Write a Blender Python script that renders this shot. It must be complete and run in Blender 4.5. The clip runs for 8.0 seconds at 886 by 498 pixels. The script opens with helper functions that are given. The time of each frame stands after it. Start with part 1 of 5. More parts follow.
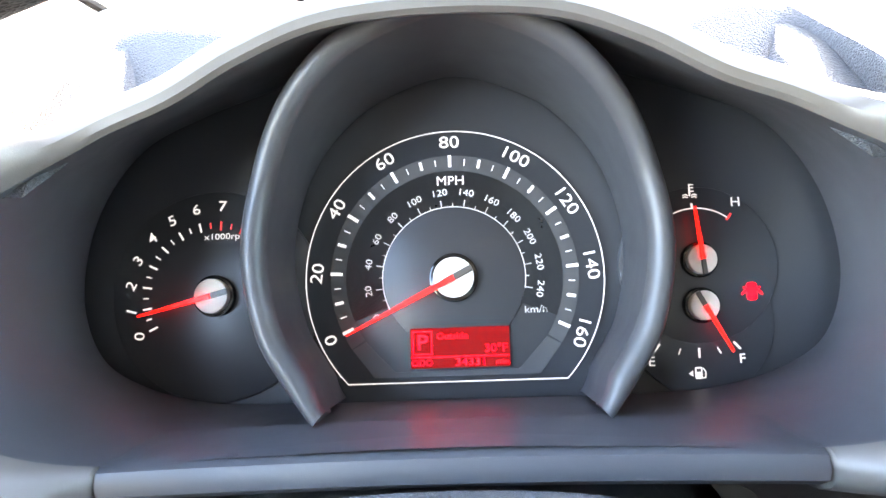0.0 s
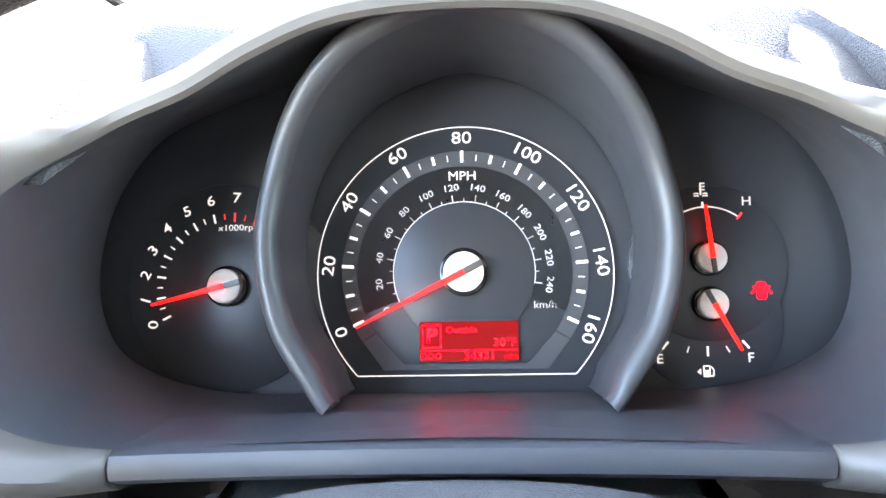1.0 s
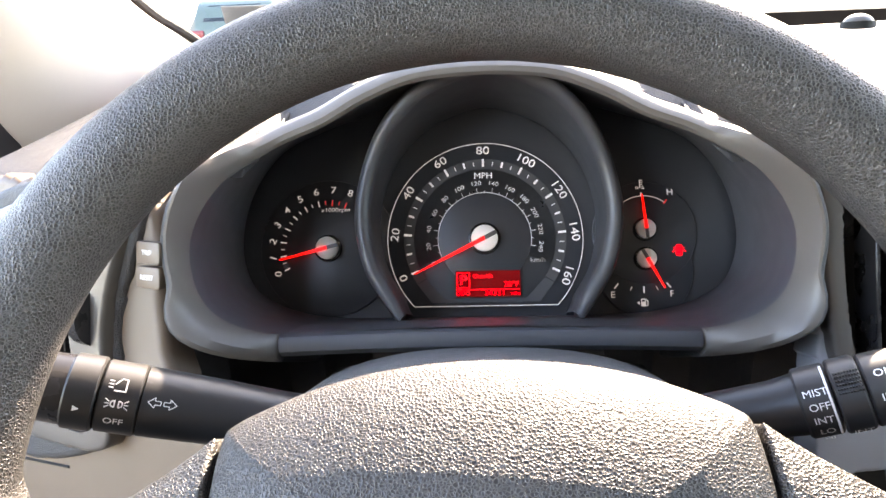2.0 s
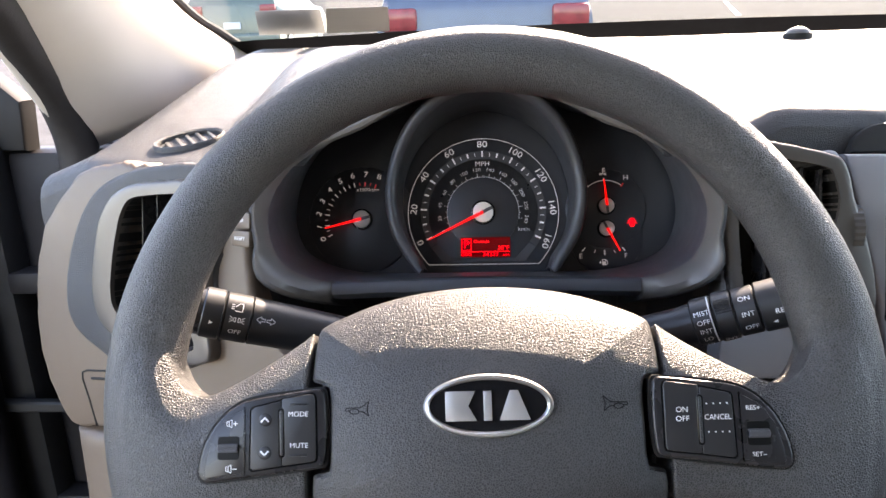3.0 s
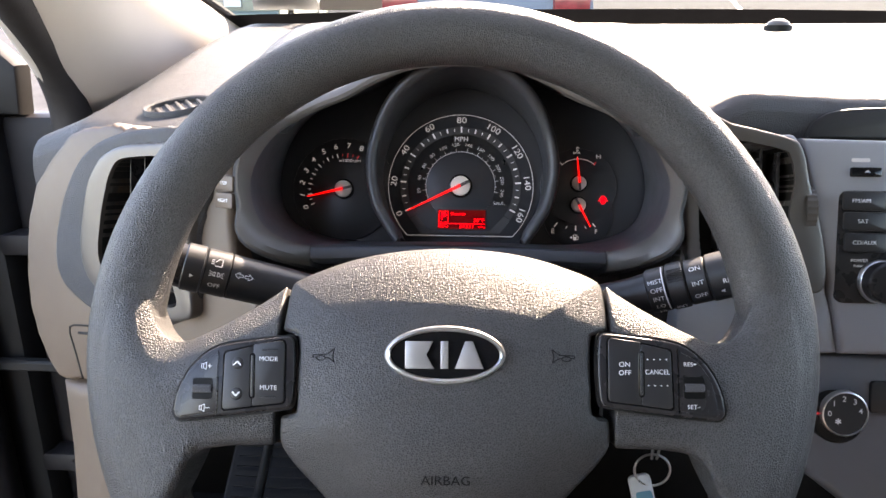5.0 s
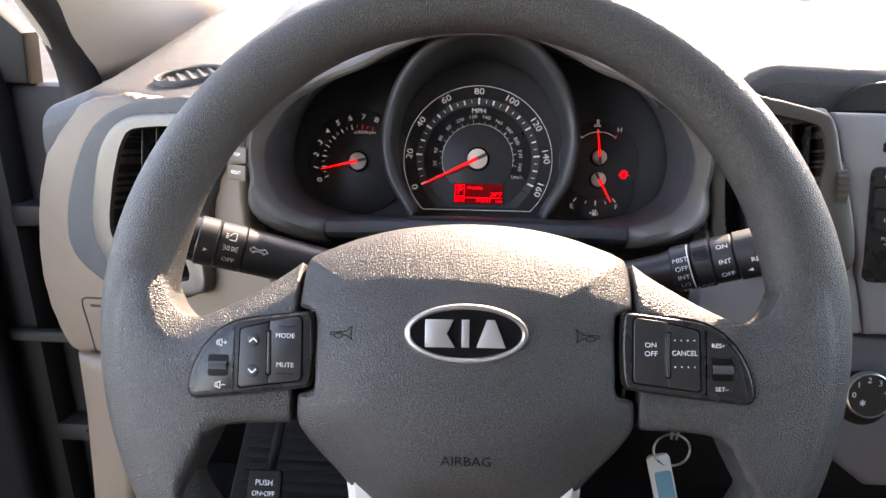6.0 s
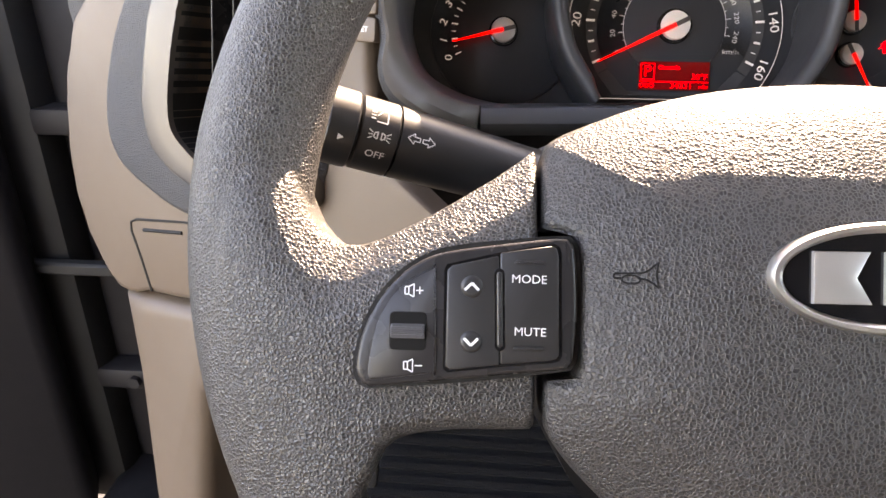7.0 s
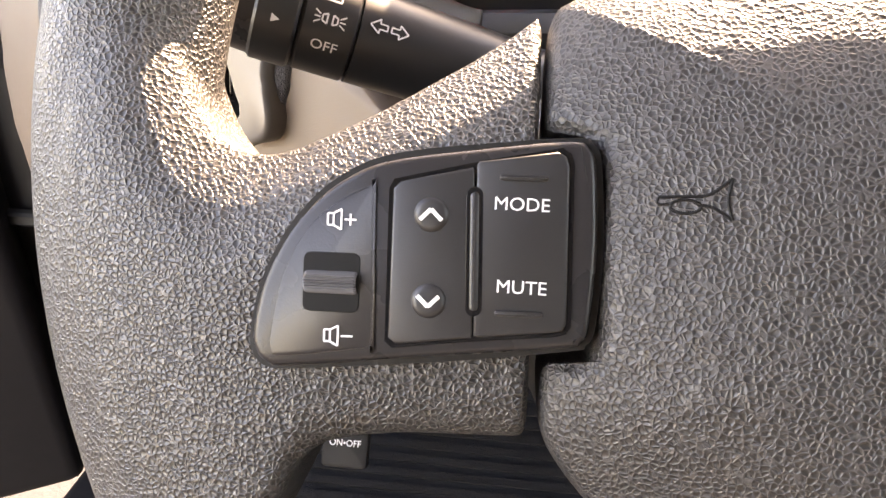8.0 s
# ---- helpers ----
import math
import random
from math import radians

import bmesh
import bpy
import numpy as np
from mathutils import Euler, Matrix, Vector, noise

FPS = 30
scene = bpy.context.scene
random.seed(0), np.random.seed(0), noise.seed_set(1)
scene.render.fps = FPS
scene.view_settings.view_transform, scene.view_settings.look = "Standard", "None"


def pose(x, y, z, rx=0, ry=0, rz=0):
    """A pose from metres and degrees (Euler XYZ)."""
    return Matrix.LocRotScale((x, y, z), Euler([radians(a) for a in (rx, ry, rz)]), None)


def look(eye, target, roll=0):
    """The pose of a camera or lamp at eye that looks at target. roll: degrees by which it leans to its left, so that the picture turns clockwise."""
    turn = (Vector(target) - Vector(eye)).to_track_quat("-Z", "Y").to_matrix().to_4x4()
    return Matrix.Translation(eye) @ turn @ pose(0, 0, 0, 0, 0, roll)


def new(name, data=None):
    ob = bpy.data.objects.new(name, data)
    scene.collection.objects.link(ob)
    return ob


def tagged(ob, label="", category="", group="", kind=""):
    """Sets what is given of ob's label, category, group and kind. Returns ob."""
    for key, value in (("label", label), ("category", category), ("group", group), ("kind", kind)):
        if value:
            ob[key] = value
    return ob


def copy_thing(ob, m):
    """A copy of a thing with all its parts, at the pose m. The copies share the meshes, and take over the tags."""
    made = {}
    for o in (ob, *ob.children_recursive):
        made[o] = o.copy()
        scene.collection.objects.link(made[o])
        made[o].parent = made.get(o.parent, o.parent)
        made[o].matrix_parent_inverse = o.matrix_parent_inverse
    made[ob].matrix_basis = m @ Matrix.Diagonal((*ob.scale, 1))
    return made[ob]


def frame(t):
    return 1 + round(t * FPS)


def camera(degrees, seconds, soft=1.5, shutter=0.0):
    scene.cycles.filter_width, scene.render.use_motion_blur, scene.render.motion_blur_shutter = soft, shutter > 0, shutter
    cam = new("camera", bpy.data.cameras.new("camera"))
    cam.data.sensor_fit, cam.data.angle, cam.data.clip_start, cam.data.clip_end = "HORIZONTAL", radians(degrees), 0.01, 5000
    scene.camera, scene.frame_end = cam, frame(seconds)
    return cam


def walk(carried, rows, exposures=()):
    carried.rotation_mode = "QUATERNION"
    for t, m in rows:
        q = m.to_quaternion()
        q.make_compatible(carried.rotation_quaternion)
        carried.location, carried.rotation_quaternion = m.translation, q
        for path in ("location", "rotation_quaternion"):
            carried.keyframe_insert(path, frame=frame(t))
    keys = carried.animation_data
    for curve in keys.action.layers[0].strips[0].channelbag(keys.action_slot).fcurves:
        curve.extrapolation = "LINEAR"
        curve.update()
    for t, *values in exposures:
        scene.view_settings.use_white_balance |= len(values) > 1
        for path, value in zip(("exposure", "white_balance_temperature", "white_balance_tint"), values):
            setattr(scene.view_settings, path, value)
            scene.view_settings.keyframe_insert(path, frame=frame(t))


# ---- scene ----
cam = camera(66.0, 8.0)
PATH = [
    (0, (0.008, -0.071, 1.158), (-0.074, 1.855, 0.624), -2.9),
    (0.5, (0.003, -0.069, 1.157), (-0.098, 1.858, 0.631), -2.4),
    (1, (0.008, -0.074, 1.156), (-0.105, 1.851, 0.625), -2.2),
    (1.5, (0.003, -0.122, 1.160), (-0.11, 1.802, 0.688), -2.1),
    (1.7, (0.002, -0.167, 1.163), (-0.119, 1.756, 0.686), -2.2),
    (2.8, (-0.006, -0.351, 1.205), (-0.119, 1.568, 0.652), -2.0),
    (3, (-0.002, -0.367, 1.203), (-0.114, 1.55, 0.643), -1.8),
    (3.5, (0.015, -0.393, 1.2), (-0.091, 1.52, 0.626), -1.1),
    (4, (0.016, -0.394, 1.199), (-0.083, 1.516, 0.615), -0.5),
    (5.5, (0.015, -0.392, 1.195), (-0.088, 1.506, 0.573), 0.4),
    (6, (0.008, -0.382, 1.194), (-0.112, 1.498, 0.521), 0.4),
    (6.5, (-0.042, -0.323, 1.173), (-0.186, 1.525, 0.421), 0.2),
    (7, (-0.103, -0.243, 1.123), (-0.269, 1.557, 0.266), 0.0),
    (7.5, (-0.097, -0.202, 1.095), (-0.287, 1.567, 0.18), 0.4),
    (8, (-0.094, -0.182, 1.082), (-0.319, 1.57, 0.144), 0.2),
]
walk(cam, [(t, look(eye, target, roll)) for t, eye, target, roll in PATH], exposures=[(0.0, 6.05, 7200, 14), (1.1, 6.05, 7300, 15), (1.5, 6.0, 8200, 17), (1.7, 5.5, 8100, 18), (2.8, 3.9, 7700, 22), (5.5, 3.9, 7900, 22), (6.5, 4.1, 8600, 25), (7.2, 4.4, 9700, 28), (8.0, 4.65, 10500, 29)])

# ---- light ----
SUN_TO = Vector((0.330, 0.724, 0.606)).normalized()
world = bpy.data.worlds.new("daylight")
scene.world = world
world.use_nodes = True
wn = world.node_tree.nodes
wn.clear()
w_out, w_bg, w_sky = wn.new("ShaderNodeOutputWorld"), wn.new("ShaderNodeBackground"), wn.new("ShaderNodeTexSky")
w_sky.sky_type, w_sky.sun_disc = "NISHITA", False
w_sky.sun_elevation, w_sky.sun_rotation = math.asin(SUN_TO.z), math.atan2(SUN_TO.x, SUN_TO.y)
w_bg.inputs["Strength"].default_value = 0.15
world.node_tree.links.new(w_sky.outputs[0], w_bg.inputs[0])
world.node_tree.links.new(w_bg.outputs[0], w_out.inputs[0])
sun_data = bpy.data.lights.new("sun", "SUN")
sun_data.energy, sun_data.angle, sun_data.color = 2.1, radians(0.6), (1.0, 0.91, 0.78)
sun = new("sun", sun_data)
sun.matrix_world = look(SUN_TO * 20, (0, 0, 0))


# ---- materials ----
def mat(name, color, rough=0.5, metal=0.0, grain=0, depth=0.0003, vary=0.12, vscale=9.0, glow=0.0, glow_color=None, spec=0.5, noise_bump=0, coat=0.0, rough_vary=0.08, crack=0.12, hollow_shade=1.0, web=False):
    m = bpy.data.materials.new(name)
    m.use_nodes = True
    nt = m.node_tree
    b = nt.nodes["Principled BSDF"]
    b.inputs["Roughness"].default_value, b.inputs["Metallic"].default_value = rough, metal
    b.inputs["Specular IOR Level"].default_value = spec
    b.inputs["Coat Weight"].default_value = coat
    co = nt.nodes.new("ShaderNodeTexCoord")
    nz = nt.nodes.new("ShaderNodeTexNoise")
    nz.inputs["Scale"].default_value, nz.inputs["Detail"].default_value = vscale, 6
    nt.links.new(co.outputs["Object"], nz.inputs["Vector"])
    if vary:
        ramp = nt.nodes.new("ShaderNodeMix")
        ramp.data_type = "RGBA"
        ramp.inputs[6].default_value = (*[c * (1 - vary) for c in color], 1)
        ramp.inputs[7].default_value = (*[min(1, c * (1 + vary)) for c in color], 1)
        nt.links.new(nz.outputs["Fac"], ramp.inputs[0])
        nt.links.new(ramp.outputs[2], b.inputs["Base Color"])
    else:
        b.inputs["Base Color"].default_value = (*color, 1)
    if rough_vary:
        n3 = nt.nodes.new("ShaderNodeTexNoise")
        n3.inputs["Scale"].default_value, n3.inputs["Detail"].default_value = 70, 4
        nt.links.new(co.outputs["Object"], n3.inputs["Vector"])
        mr = nt.nodes.new("ShaderNodeMapRange")
        mr.inputs["To Min"].default_value, mr.inputs["To Max"].default_value = max(0.02, rough - rough_vary), min(1, rough + rough_vary)
        nt.links.new(n3.outputs["Fac"], mr.inputs["Value"])
        nt.links.new(mr.outputs[0], b.inputs["Roughness"])
    if grain:
        warp = nt.nodes.new("ShaderNodeTexNoise")
        warp.inputs["Scale"].default_value, warp.inputs["Detail"].default_value = grain * 0.5, 2
        nt.links.new(co.outputs["Object"], warp.inputs["Vector"])
        mixv = nt.nodes.new("ShaderNodeMix")
        mixv.data_type = "VECTOR"
        mixv.inputs[0].default_value = 0.9 / grain
        nt.links.new(co.outputs["Object"], mixv.inputs[4])
        nt.links.new(warp.outputs["Color"], mixv.inputs[5])
        vo = nt.nodes.new("ShaderNodeTexVoronoi")
        vo.feature = "F1"
        ve = nt.nodes.new("ShaderNodeTexVoronoi")
        ve.feature = "DISTANCE_TO_EDGE"
        ve.inputs["Scale"].default_value, ve.inputs["Randomness"].default_value = grain, 1
        nt.links.new(mixv.outputs[1], ve.inputs["Vector"])
        crease = nt.nodes.new("ShaderNodeMapRange")
        crease.interpolation_type = "SMOOTHSTEP"
        crease.inputs["From Max"].default_value = 0.22
        nt.links.new(ve.outputs["Distance"], crease.inputs["Value"])
        vo.inputs["Scale"].default_value, vo.inputs["Randomness"].default_value = grain, 1
        nt.links.new(mixv.outputs[1], vo.inputs["Vector"])
        sm = nt.nodes.new("ShaderNodeMapRange")
        sm.interpolation_type = "SMOOTHSTEP"
        sm.inputs["From Min"].default_value, sm.inputs["From Max"].default_value = crack, 0.82
        sm.inputs["To Min"].default_value, sm.inputs["To Max"].default_value = 1.0, 0.0
        nt.links.new(vo.outputs["Distance"], sm.inputs["Value"])
        bp = nt.nodes.new("ShaderNodeBump")
        bp.inputs["Strength"].default_value, bp.inputs["Distance"].default_value = 1.0, depth
        bp.invert = web                           # a raised web round small pits
        hsum = nt.nodes.new("ShaderNodeMath")
        hsum.operation = "MULTIPLY_ADD"
        hsum.inputs[1].default_value = 1.0
        nt.links.new(crease.outputs[0], hsum.inputs[0])
        nt.links.new(sm.outputs[0], hsum.inputs[2])
        nt.links.new(hsum.outputs[0], bp.inputs["Height"])
        if hollow_shade < 1:                              # shade in the grain's hollows, put into the base colour
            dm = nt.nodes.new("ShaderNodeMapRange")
            dm.inputs["To Min"].default_value, dm.inputs["To Max"].default_value = (1.0, hollow_shade) if web else (hollow_shade, 1.0)
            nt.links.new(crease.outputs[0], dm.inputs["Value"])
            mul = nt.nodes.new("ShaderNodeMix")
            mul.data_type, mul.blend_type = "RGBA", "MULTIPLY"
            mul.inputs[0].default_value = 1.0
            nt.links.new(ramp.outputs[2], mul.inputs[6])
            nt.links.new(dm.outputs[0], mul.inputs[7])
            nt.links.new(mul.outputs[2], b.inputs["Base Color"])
        nt.links.new(bp.outputs[0], b.inputs["Normal"])
    elif noise_bump:
        n2 = nt.nodes.new("ShaderNodeTexNoise")
        n2.inputs["Scale"].default_value, n2.inputs["Detail"].default_value = noise_bump, 3
        nt.links.new(co.outputs["Object"], n2.inputs["Vector"])
        bp = nt.nodes.new("ShaderNodeBump")
        bp.inputs["Strength"].default_value, bp.inputs["Distance"].default_value = 1.0, depth
        nt.links.new(n2.outputs["Fac"], bp.inputs["Height"])
        nt.links.new(bp.outputs[0], b.inputs["Normal"])
    if glow:
        b.inputs["Emission Color"].default_value = (*(glow_color or color), 1)
        b.inputs["Emission Strength"].default_value = glow
    return m


# wheel skins: the pits of the grain carry painted shade
M_RIM = mat("grained_wheel_skin", (0.060, 0.058, 0.056), 0.43, grain=860, depth=0.00015, hollow_shade=0.20, spec=0.7, web=True)
M_PAD = mat("grained_airbag_cover", (0.054, 0.052, 0.051), 0.46, grain=860, depth=0.00011, hollow_shade=0.30, spec=0.6, web=True)
M_EMBOSS_SHADE = mat("pressed_mark_shade", (0.008, 0.008, 0.008), 0.5, spec=0.15)
M_PANEL = mat("satin_black_plastic", (0.024, 0.023, 0.024), 0.28, spec=0.3, noise_bump=2500, depth=0.00003)
M_ROLLER = mat("worn_grey_roller", (0.075, 0.075, 0.08), 0.35)
M_GLOSS = mat("gloss_black_plastic", (0.008, 0.008, 0.009), 0.12, rough_vary=0.03)
M_BUTTON = mat("soft_black_button", (0.022, 0.022, 0.023), 0.4, noise_bump=3000, depth=0.00003)
M_WHITE = mat("white_print", (0.8, 0.8, 0.8), 0.5, vary=0.03, rough_vary=0)
M_CHROME = mat("brushed_chrome", (0.82, 0.81, 0.79), 0.34, metal=1.0, vary=0.04)
M_SILVER = mat("silver_paint", (0.68, 0.68, 0.67), 0.4, metal=0.3, vary=0.04)
M_BADGE = mat("satin_silver_badge", (0.62, 0.60, 0.58), 0.36, metal=0.75, vary=0.04)
M_COLUMN = mat("grained_column_skin", (0.12, 0.12, 0.12), 0.5, grain=900, depth=0.0002)
M_DASH = mat("dark_grey_dash_skin", (0.040, 0.040, 0.042), 0.46, grain=900, depth=0.00016)
M_LOWER = mat("taupe_grey_trim", (0.104, 0.073, 0.051), 0.5, noise_bump=1800, depth=0.00008)
M_SURROUND = mat("warm_silver_vent_trim", (0.098, 0.088, 0.080), 0.36, metal=0.25, vary=0.04)
M_SHROUD = mat("smooth_charcoal_shroud", (0.055, 0.057, 0.064), 0.42, noise_bump=2500, depth=0.00004)
M_CONSOLE = mat("grey_console_plastic", (0.285, 0.29, 0.305), 0.45, noise_bump=2200, depth=0.00005)
M_HEATER = mat("charcoal_heater_plastic", (0.120, 0.127, 0.143), 0.45, noise_bump=2200, depth=0.00005)
M_STALK = mat("satin_black_stalk", (0.020, 0.021, 0.023), 0.36)
M_LIP = mat("taupe_grey_binnacle_lip", (0.112, 0.101, 0.091), 0.4, noise_bump=2200, depth=0.00005)
M_HOOD = mat("charcoal_bezel_edge", (0.058, 0.058, 0.062), 0.42, noise_bump=2200, depth=0.00005)
M_DARK = mat("matt_black_plastic", (0.011, 0.0105, 0.010), 0.6, spec=0.25, noise_bump=900, depth=0.0001)
M_DIAL = mat("black_dial_face", (0.032, 0.034, 0.039), 0.35, vary=0.1)
M_DIALWALL = mat("matt_charcoal_dial_wall", (0.042, 0.044, 0.050), 0.5, noise_bump=2500, depth=0.00004)
M_DIALGREY = mat("grey_dial_band", (0.055, 0.055, 0.058), 0.5)
M_DIALDISC = mat("ribbed_dial_disc", (0.07, 0.07, 0.072), 0.3, metal=0.7)
ribbed = M_DIALDISC.node_tree
ribbed.nodes["Principled BSDF"].inputs["Anisotropic"].default_value = 0.85
lathe = ribbed.nodes.new("ShaderNodeTangent")
lathe.direction_type, lathe.axis = "RADIAL", "Z"
ribbed.links.new(lathe.outputs[0], ribbed.nodes["Principled BSDF"].inputs["Tangent"])
M_PRINT = mat("backlit_white_print", (0.60, 0.60, 0.60), 0.5, vary=0, glow=0.024, rough_vary=0)
M_PRINTDIM = mat("backlit_grey_print", (0.5, 0.5, 0.5), 0.5, vary=0, glow=0.015, rough_vary=0)
M_PRINTRED = mat("red_print", (0.6, 0.03, 0.03), 0.5, vary=0, glow=0.03, rough_vary=0)
M_NEEDLE = mat("lit_red_needle", (0.6, 0.012, 0.010), 0.4, vary=0, glow=0.10, glow_color=(1, 0.006, 0.004), rough_vary=0)
M_WARN = mat("lit_red_telltale", (0.6, 0.01, 0.01), 0.4, vary=0, glow=0.12, glow_color=(1, 0.0, 0.006), rough_vary=0)
M_CAP = mat("cream_needle_cap", (0.85, 0.76, 0.68), 0.4, vary=0.03)
M_LCD = mat("dark_red_display", (0.03, 0.002, 0.002), 0.2, vary=0, glow=0.007, glow_color=(1, 0.0, 0.005), rough_vary=0)
M_LCDTXT = mat("lit_red_display_print", (0.5, 0.01, 0.01), 0.4, vary=0, glow=0.2, glow_color=(1, 0.0, 0.005), rough_vary=0)
M_PILLAR = mat("beige_pillar_trim", (0.50, 0.44, 0.385), 0.6, noise_bump=1500, depth=0.0001)
M_CLOTH = mat("grey_headliner_cloth", (0.42, 0.39, 0.36), 0.9, noise_bump=900, depth=0.0006)
# unseen cloth, its grey chosen to bounce light onto wheel and console
M_SEAT = mat("grey_seat_cloth", (0.15, 0.142, 0.135), 0.85, noise_bump=700, depth=0.0008)
M_RUBBER = mat("black_rubber_seal", (0.018, 0.015, 0.014), 0.7, noise_bump=400, depth=0.0002)
M_FRIT = mat("black_windscreen_border", (0.004, 0.004, 0.004), 0.5, spec=0.2)
M_MAT = mat("ribbed_black_carpet", (0.010, 0.010, 0.011), 0.95, spec=0.15, noise_bump=600, depth=0.001)
M_PAINT = mat("dark_car_paint", (0.010, 0.0085, 0.009), 0.6, spec=0.25)
M_METAL = mat("bare_steel", (0.5, 0.5, 0.5), 0.3, metal=1.0)
M_ASPHALT = mat("dry_grey_asphalt", (0.052, 0.050, 0.047), 0.95, noise_bump=60, depth=0.003, vary=0.5, vscale=2.5, spec=0.1)


def glass(name, tint=(1, 1, 1), rough=0.0, mix=0.92):
    m = bpy.data.materials.new(name)
    m.use_nodes = True
    nt = m.node_tree
    nt.nodes.clear()
    out, mx, tr, gl, fr = (nt.nodes.new("ShaderNode" + k) for k in ("OutputMaterial", "MixShader", "BsdfTransparent", "BsdfGlossy", "Fresnel"))
    tr.inputs[0].default_value, gl.inputs["Roughness"].default_value = (*tint, 1), rough
    fr.inputs["IOR"].default_value = 1.45
    nt.links.new(fr.outputs[0], mx.inputs[0])
    nt.links.new(tr.outputs[0], mx.inputs[1])
    nt.links.new(gl.outputs[0], mx.inputs[2])
    nt.links.new(mx.outputs[0], out.inputs[0])
    return m


# grey windscreen tint that dims the view outside; direct sun passes undimmed
M_GLASS = glass("grey_tinted_car_glass", (0.45, 0.48, 0.475))
# tints for unseen panes, set to hold back light from rear and right
M_DIMPANE = glass("dim_rear_pane", (0.26, 0.28, 0.28))
M_SIDEGLASS = glass("tinted_side_glass", (0.86, 0.90, 0.89))


# ---- building helpers ----
def local_frame(x, y, z, tilt):
    """Local x to the right, y up along a face leaning back by tilt degrees, z out of the face towards the driver."""
    a = radians(tilt)
    return Matrix(((1, 0, 0, x), (0, math.sin(a), -math.cos(a), y), (0, math.cos(a), math.sin(a), z), (0, 0, 0, 1)))


def thing(name, m, label, category, group="", kind=""):
    ob = new(name)
    ob.empty_display_size = 0.02
    ob.matrix_world = m
    return tagged(ob, label, category, group, kind)


def finish(bm, material, name, smooth=True, angle=40):
    bmesh.ops.remove_doubles(bm, verts=bm.verts, dist=1e-6)
    bmesh.ops.recalc_face_normals(bm, faces=bm.faces)
    if smooth:
        lim = radians(angle)
        for f in bm.faces:
            f.smooth = True
        for e in bm.edges:
            if len(e.link_faces) == 2 and e.calc_face_angle(0) > lim:
                e.smooth = False
    me = bpy.data.meshes.new(name)
    bm.to_mesh(me)
    bm.free()
    me.materials.append(material)
    return me


def part(name, bm, material, parent, label="", m=None, smooth=True, angle=40):
    ob = new(name, finish(bm, material, name, smooth, angle))
    ob.parent = parent
    if m is not None:
        ob.matrix_local = m
    return tagged(ob, label)


def solid(name, bm, material, label, category, m=None, group="", kind="", smooth=True, angle=40):
    ob = new(name, finish(bm, material, name, smooth, angle))
    if m is not None:
        ob.matrix_world = m
    return tagged(ob, label, category, group, kind)


def loft(rings, closed=True, caps=False, bm=None):
    """Skin between rings of equally many points."""
    bm = bm or bmesh.new()
    rows = [[bm.verts.new(p) for p in r] for r in rings]
    n = len(rows[0])
    for a, b in zip(rows, rows[1:]):
        for i in range(n if closed else n - 1):
            j = (i + 1) % n
            bm.faces.new((a[i], a[j], b[j], b[i]))
    if caps:
        bm.faces.new(rows[0][::-1])
        bm.faces.new(rows[-1])
    return bm


def spline(points, n, closed=False):
    """n points along a smooth curve through the control points."""
    p = [Vector(q) for q in points]
    k = len(p)
    segs = k if closed else k - 1
    out = []
    for i in range(n):
        s = i * segs / n if closed else i * segs / (n - 1)
        j = min(int(s), segs - 1)
        f = s - j
        if closed:
            a, b, c, d = (p[(j + q) % k] for q in (-1, 0, 1, 2))
        else:
            a, b, c, d = (p[min(max(j + q, 0), k - 1)] for q in (-1, 0, 1, 2))
        out.append(0.5 * ((2 * b) + (c - a) * f + (2 * a - 5 * b + 4 * c - d) * f * f + (3 * b - a - 3 * c + d) * f ** 3))
    return out


def mirrored(half):
    """Half an outline, from the top middle round the right side to the bottom middle, made whole."""
    return list(half) + [(-x, y) for x, y in reversed(half[1:-1])]


def tube(path, radius, seg=10, bm=None, caps=True, flat=1.0):
    """A round bar along a path; radius is a number or one for each point."""
    path = [Vector(p) for p in path]
    rad = radius if isinstance(radius, (list, tuple)) else [radius] * len(path)
    rings, ref = [], None
    for i, p in enumerate(path):
        d = (path[min(i + 1, len(path) - 1)] - path[max(i - 1, 0)]).normalized()
        if ref is None:
            ref = d.orthogonal().normalized()
        ref = (ref - d * ref.dot(d)).normalized()
        side = d.cross(ref)
        rings.append([p + rad[i] * (math.cos(a) * ref + flat * math.sin(a) * side) for a in (2 * math.pi * k / seg for k in range(seg))])
    return loft(rings, True, caps, bm)


